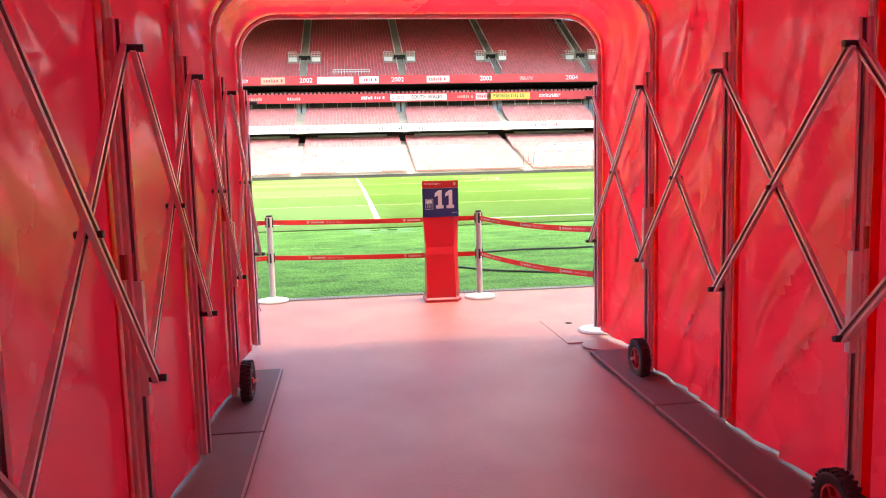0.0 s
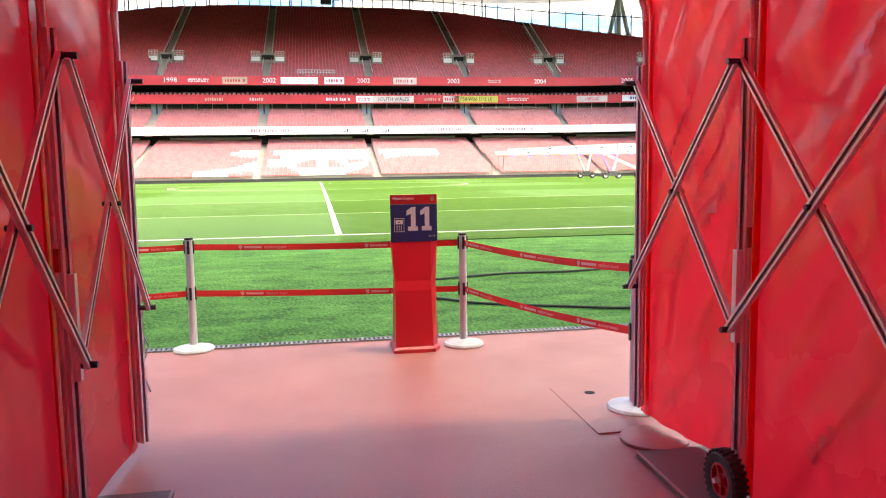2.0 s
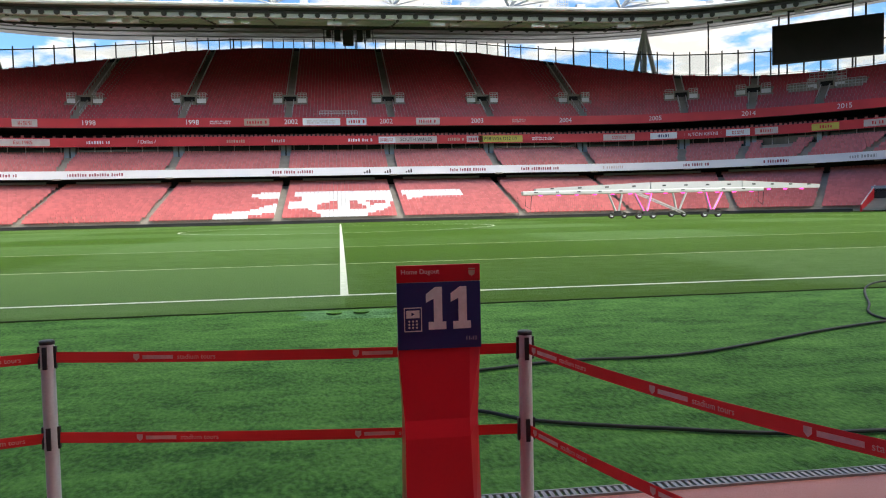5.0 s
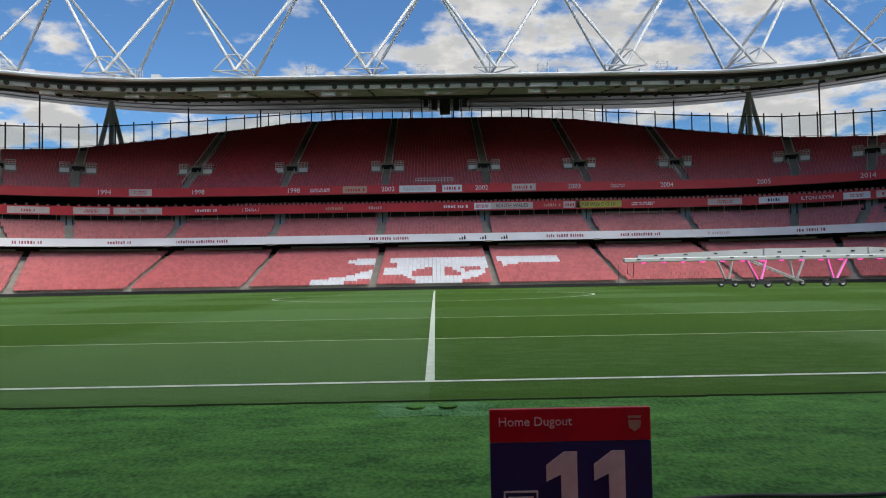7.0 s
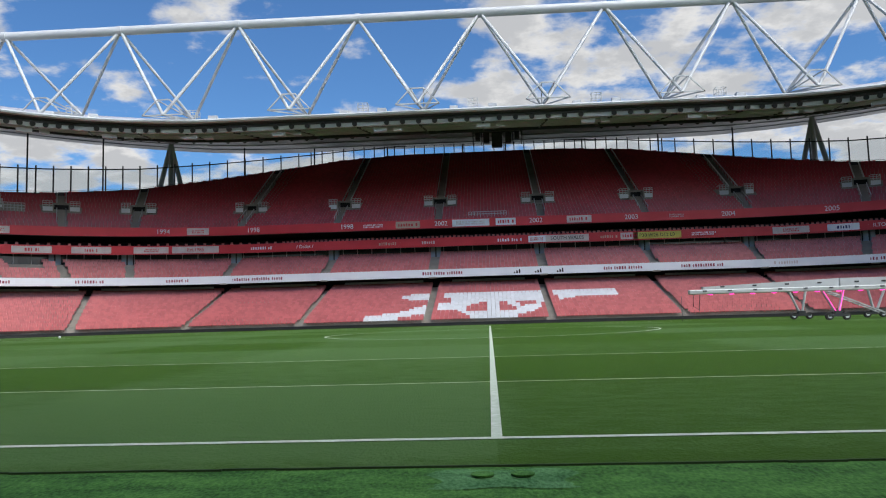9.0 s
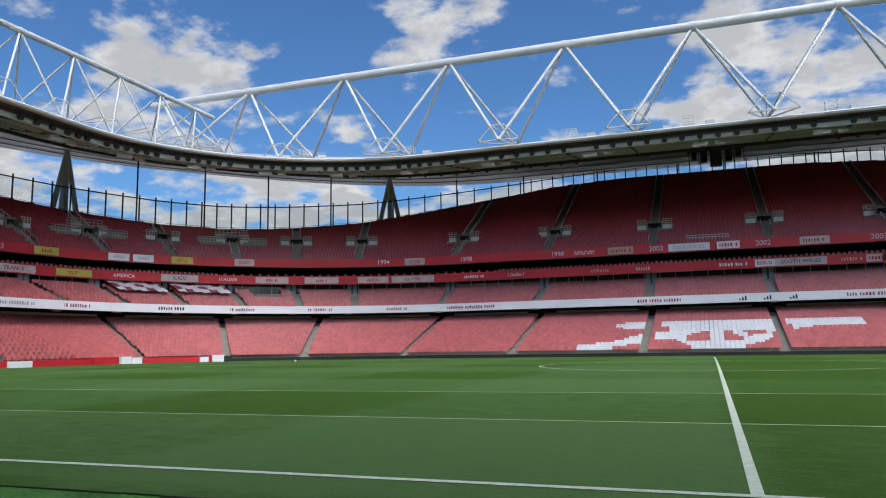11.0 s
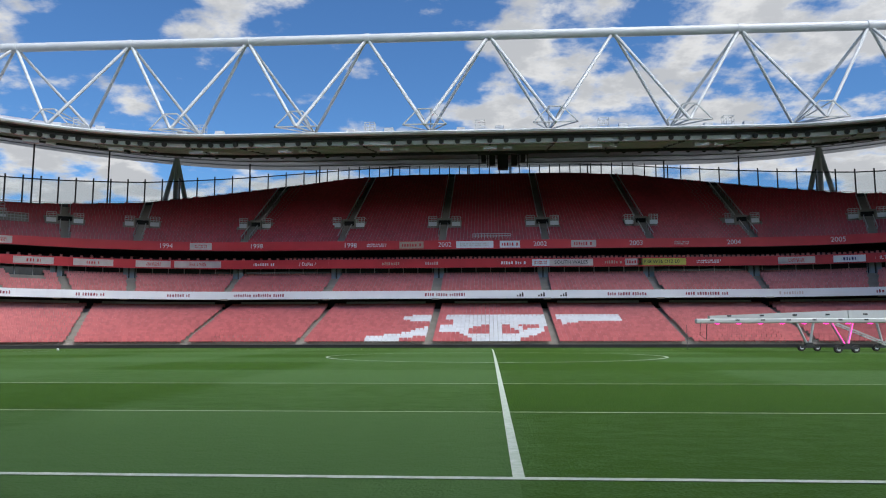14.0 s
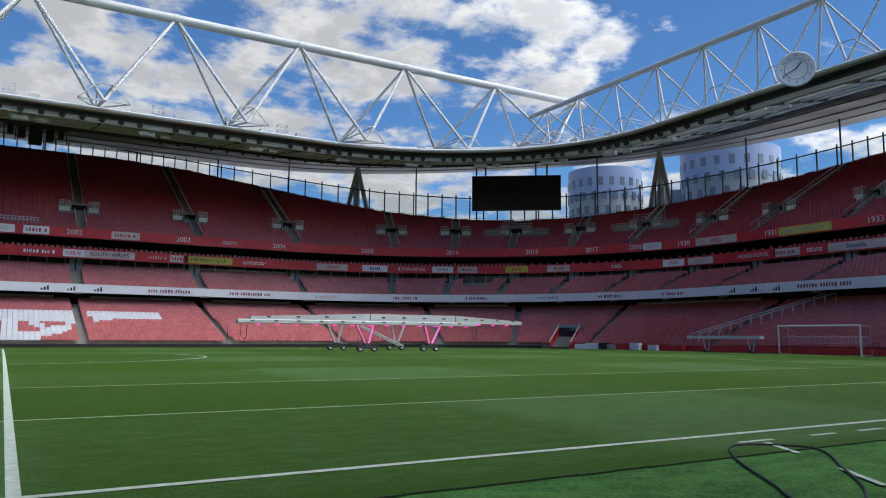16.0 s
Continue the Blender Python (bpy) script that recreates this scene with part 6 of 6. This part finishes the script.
# cloth draped over seats in the corner
for q0, q1 in ((-86.5, -79.5), (-77.8, -70.2)):
    s, n, mrow = Shape(), 26, 6
    for i in range(n + 1):
        for j in range(mrow + 1):
            q = q0 + (q1 - q0) * i / n
            f = j / mrow
            sagz = 0.12 * math.sin(i * 1.1) * math.sin(j * 1.7 + i * 0.4)
            x, y = plan(q, 75.0 + 4.4 * f, 61.4 + 3.2 * f)
            s.v.append((x, y, 9.35 + 1.6 * f + sagz))
    s.f = [(i * (mrow + 1) + j, (i + 1) * (mrow + 1) + j, (i + 1) * (mrow + 1) + j + 1, i * (mrow + 1) + j + 1) for i in range(n) for j in range(mrow)]
    s.k = [1 if ((i // 4 + j // 2) % 3 == 1) else 0 for i in range(n) for j in range(mrow)]
    tagged(s.ob("draped_banner", [WHITEPANEL, DARKRED], smooth=True), "large white and dark red banner draped over seats", "banner", "banners draped over seats")

# ---- round towers beyond the stadium ----


TOWERGLASS = material("tower_glass", (0.10, 0.14, 0.20), 0.15, (0.16, 0.2, 0.26), 0.2, 2.0, 0.0)


def tower(x, y, r, top, label):
    t = thing("apartment_tower", label, "tower block", "round towers beyond the stadium", Matrix.Translation((x, y, -0.9)))
    h = top + 0.9
    Shape().lathe(((r, 0), (r, h - 7)), None, 40).ob("lower_wall", TOWERGREY, t, True)
    Shape().lathe(((r + 0.15, h - 7), (r + 0.15, h), (r - 0.4, h + 0.1), (r - 0.5, h - 0.3)), None, 40).ob("upper_wall", TOWERBLUE, t, True)
    pane = Shape().box((0, 0, 0), (1.1, 0.2, 1.9)).mesh("window", TOWERGLASS)
    for f in range(5):
        for k in range(22):
            o = new("window", pane)
            o.parent = t
            o.matrix_basis = pose(0, 0, h - 3.6 - f * 3.4, 0, 0, 360 / 22 * k + 5 * f) @ Matrix.Translation((0, -(r + 0.14 if f < 2 else r - 0.02), 0))
    Shape().box((0, 0, h + 0.8), (3.0, 2.4, 1.8)).ob("plant_room", GREYSTEEL, t)


tower(127, 129.5, 8.9, 42.0, "round blue-clad apartment tower beyond the stand")
tower(138.5, 101.5, 10.5, 42.8, "broad round blue-clad apartment tower beyond the stand")
block = thing("apartment_block", "pale low apartment block between the towers", "apartment block", "", Matrix.Translation((140, 118, -0.9)))
Shape().box((0, 0, 18.5), (14, 12, 37), pose(0, 0, 0, 0, 0, 40)).ob("wall", TOWERGREY, block)

# ---- turf covers near the touchline ----
patch_edge = [(0.03 + (0.72 + 0.07 * math.sin(5 * a) + 0.05 * math.sin(11 * a)) * max(-0.8, min(0.8, 1.25 * math.cos(a))), -1.66 + 0.36 * max(-0.85, min(0.7, 1.3 * math.sin(a))) + 0.03 * math.sin(7 * a)) for a in (2 * math.pi * i / 48 for i in range(48))]
structure(Shape().add([(x, y, land(x, y) - 0.006) for x, y in patch_edge] + [(0.03, -1.66, land(0, -1.66) - 0.006)], [(i, (i + 1) % 48, 48) for i in range(48)]).ob("turf_patch", WORN), "paler worn patch in the artificial turf", "turf patch")
for x in (-0.14, 0.2):
    o = Shape().lathe(((0.1, 0), (0.1, 0.012), (0.085, 0.014)), Matrix.Translation((x, -1.6, land(x, -1.6))), 24).ob("ground_cover", TURF, smooth=True)
    tagged(o, "small round green cover set in the turf", "ground cover", "covers in the turf")
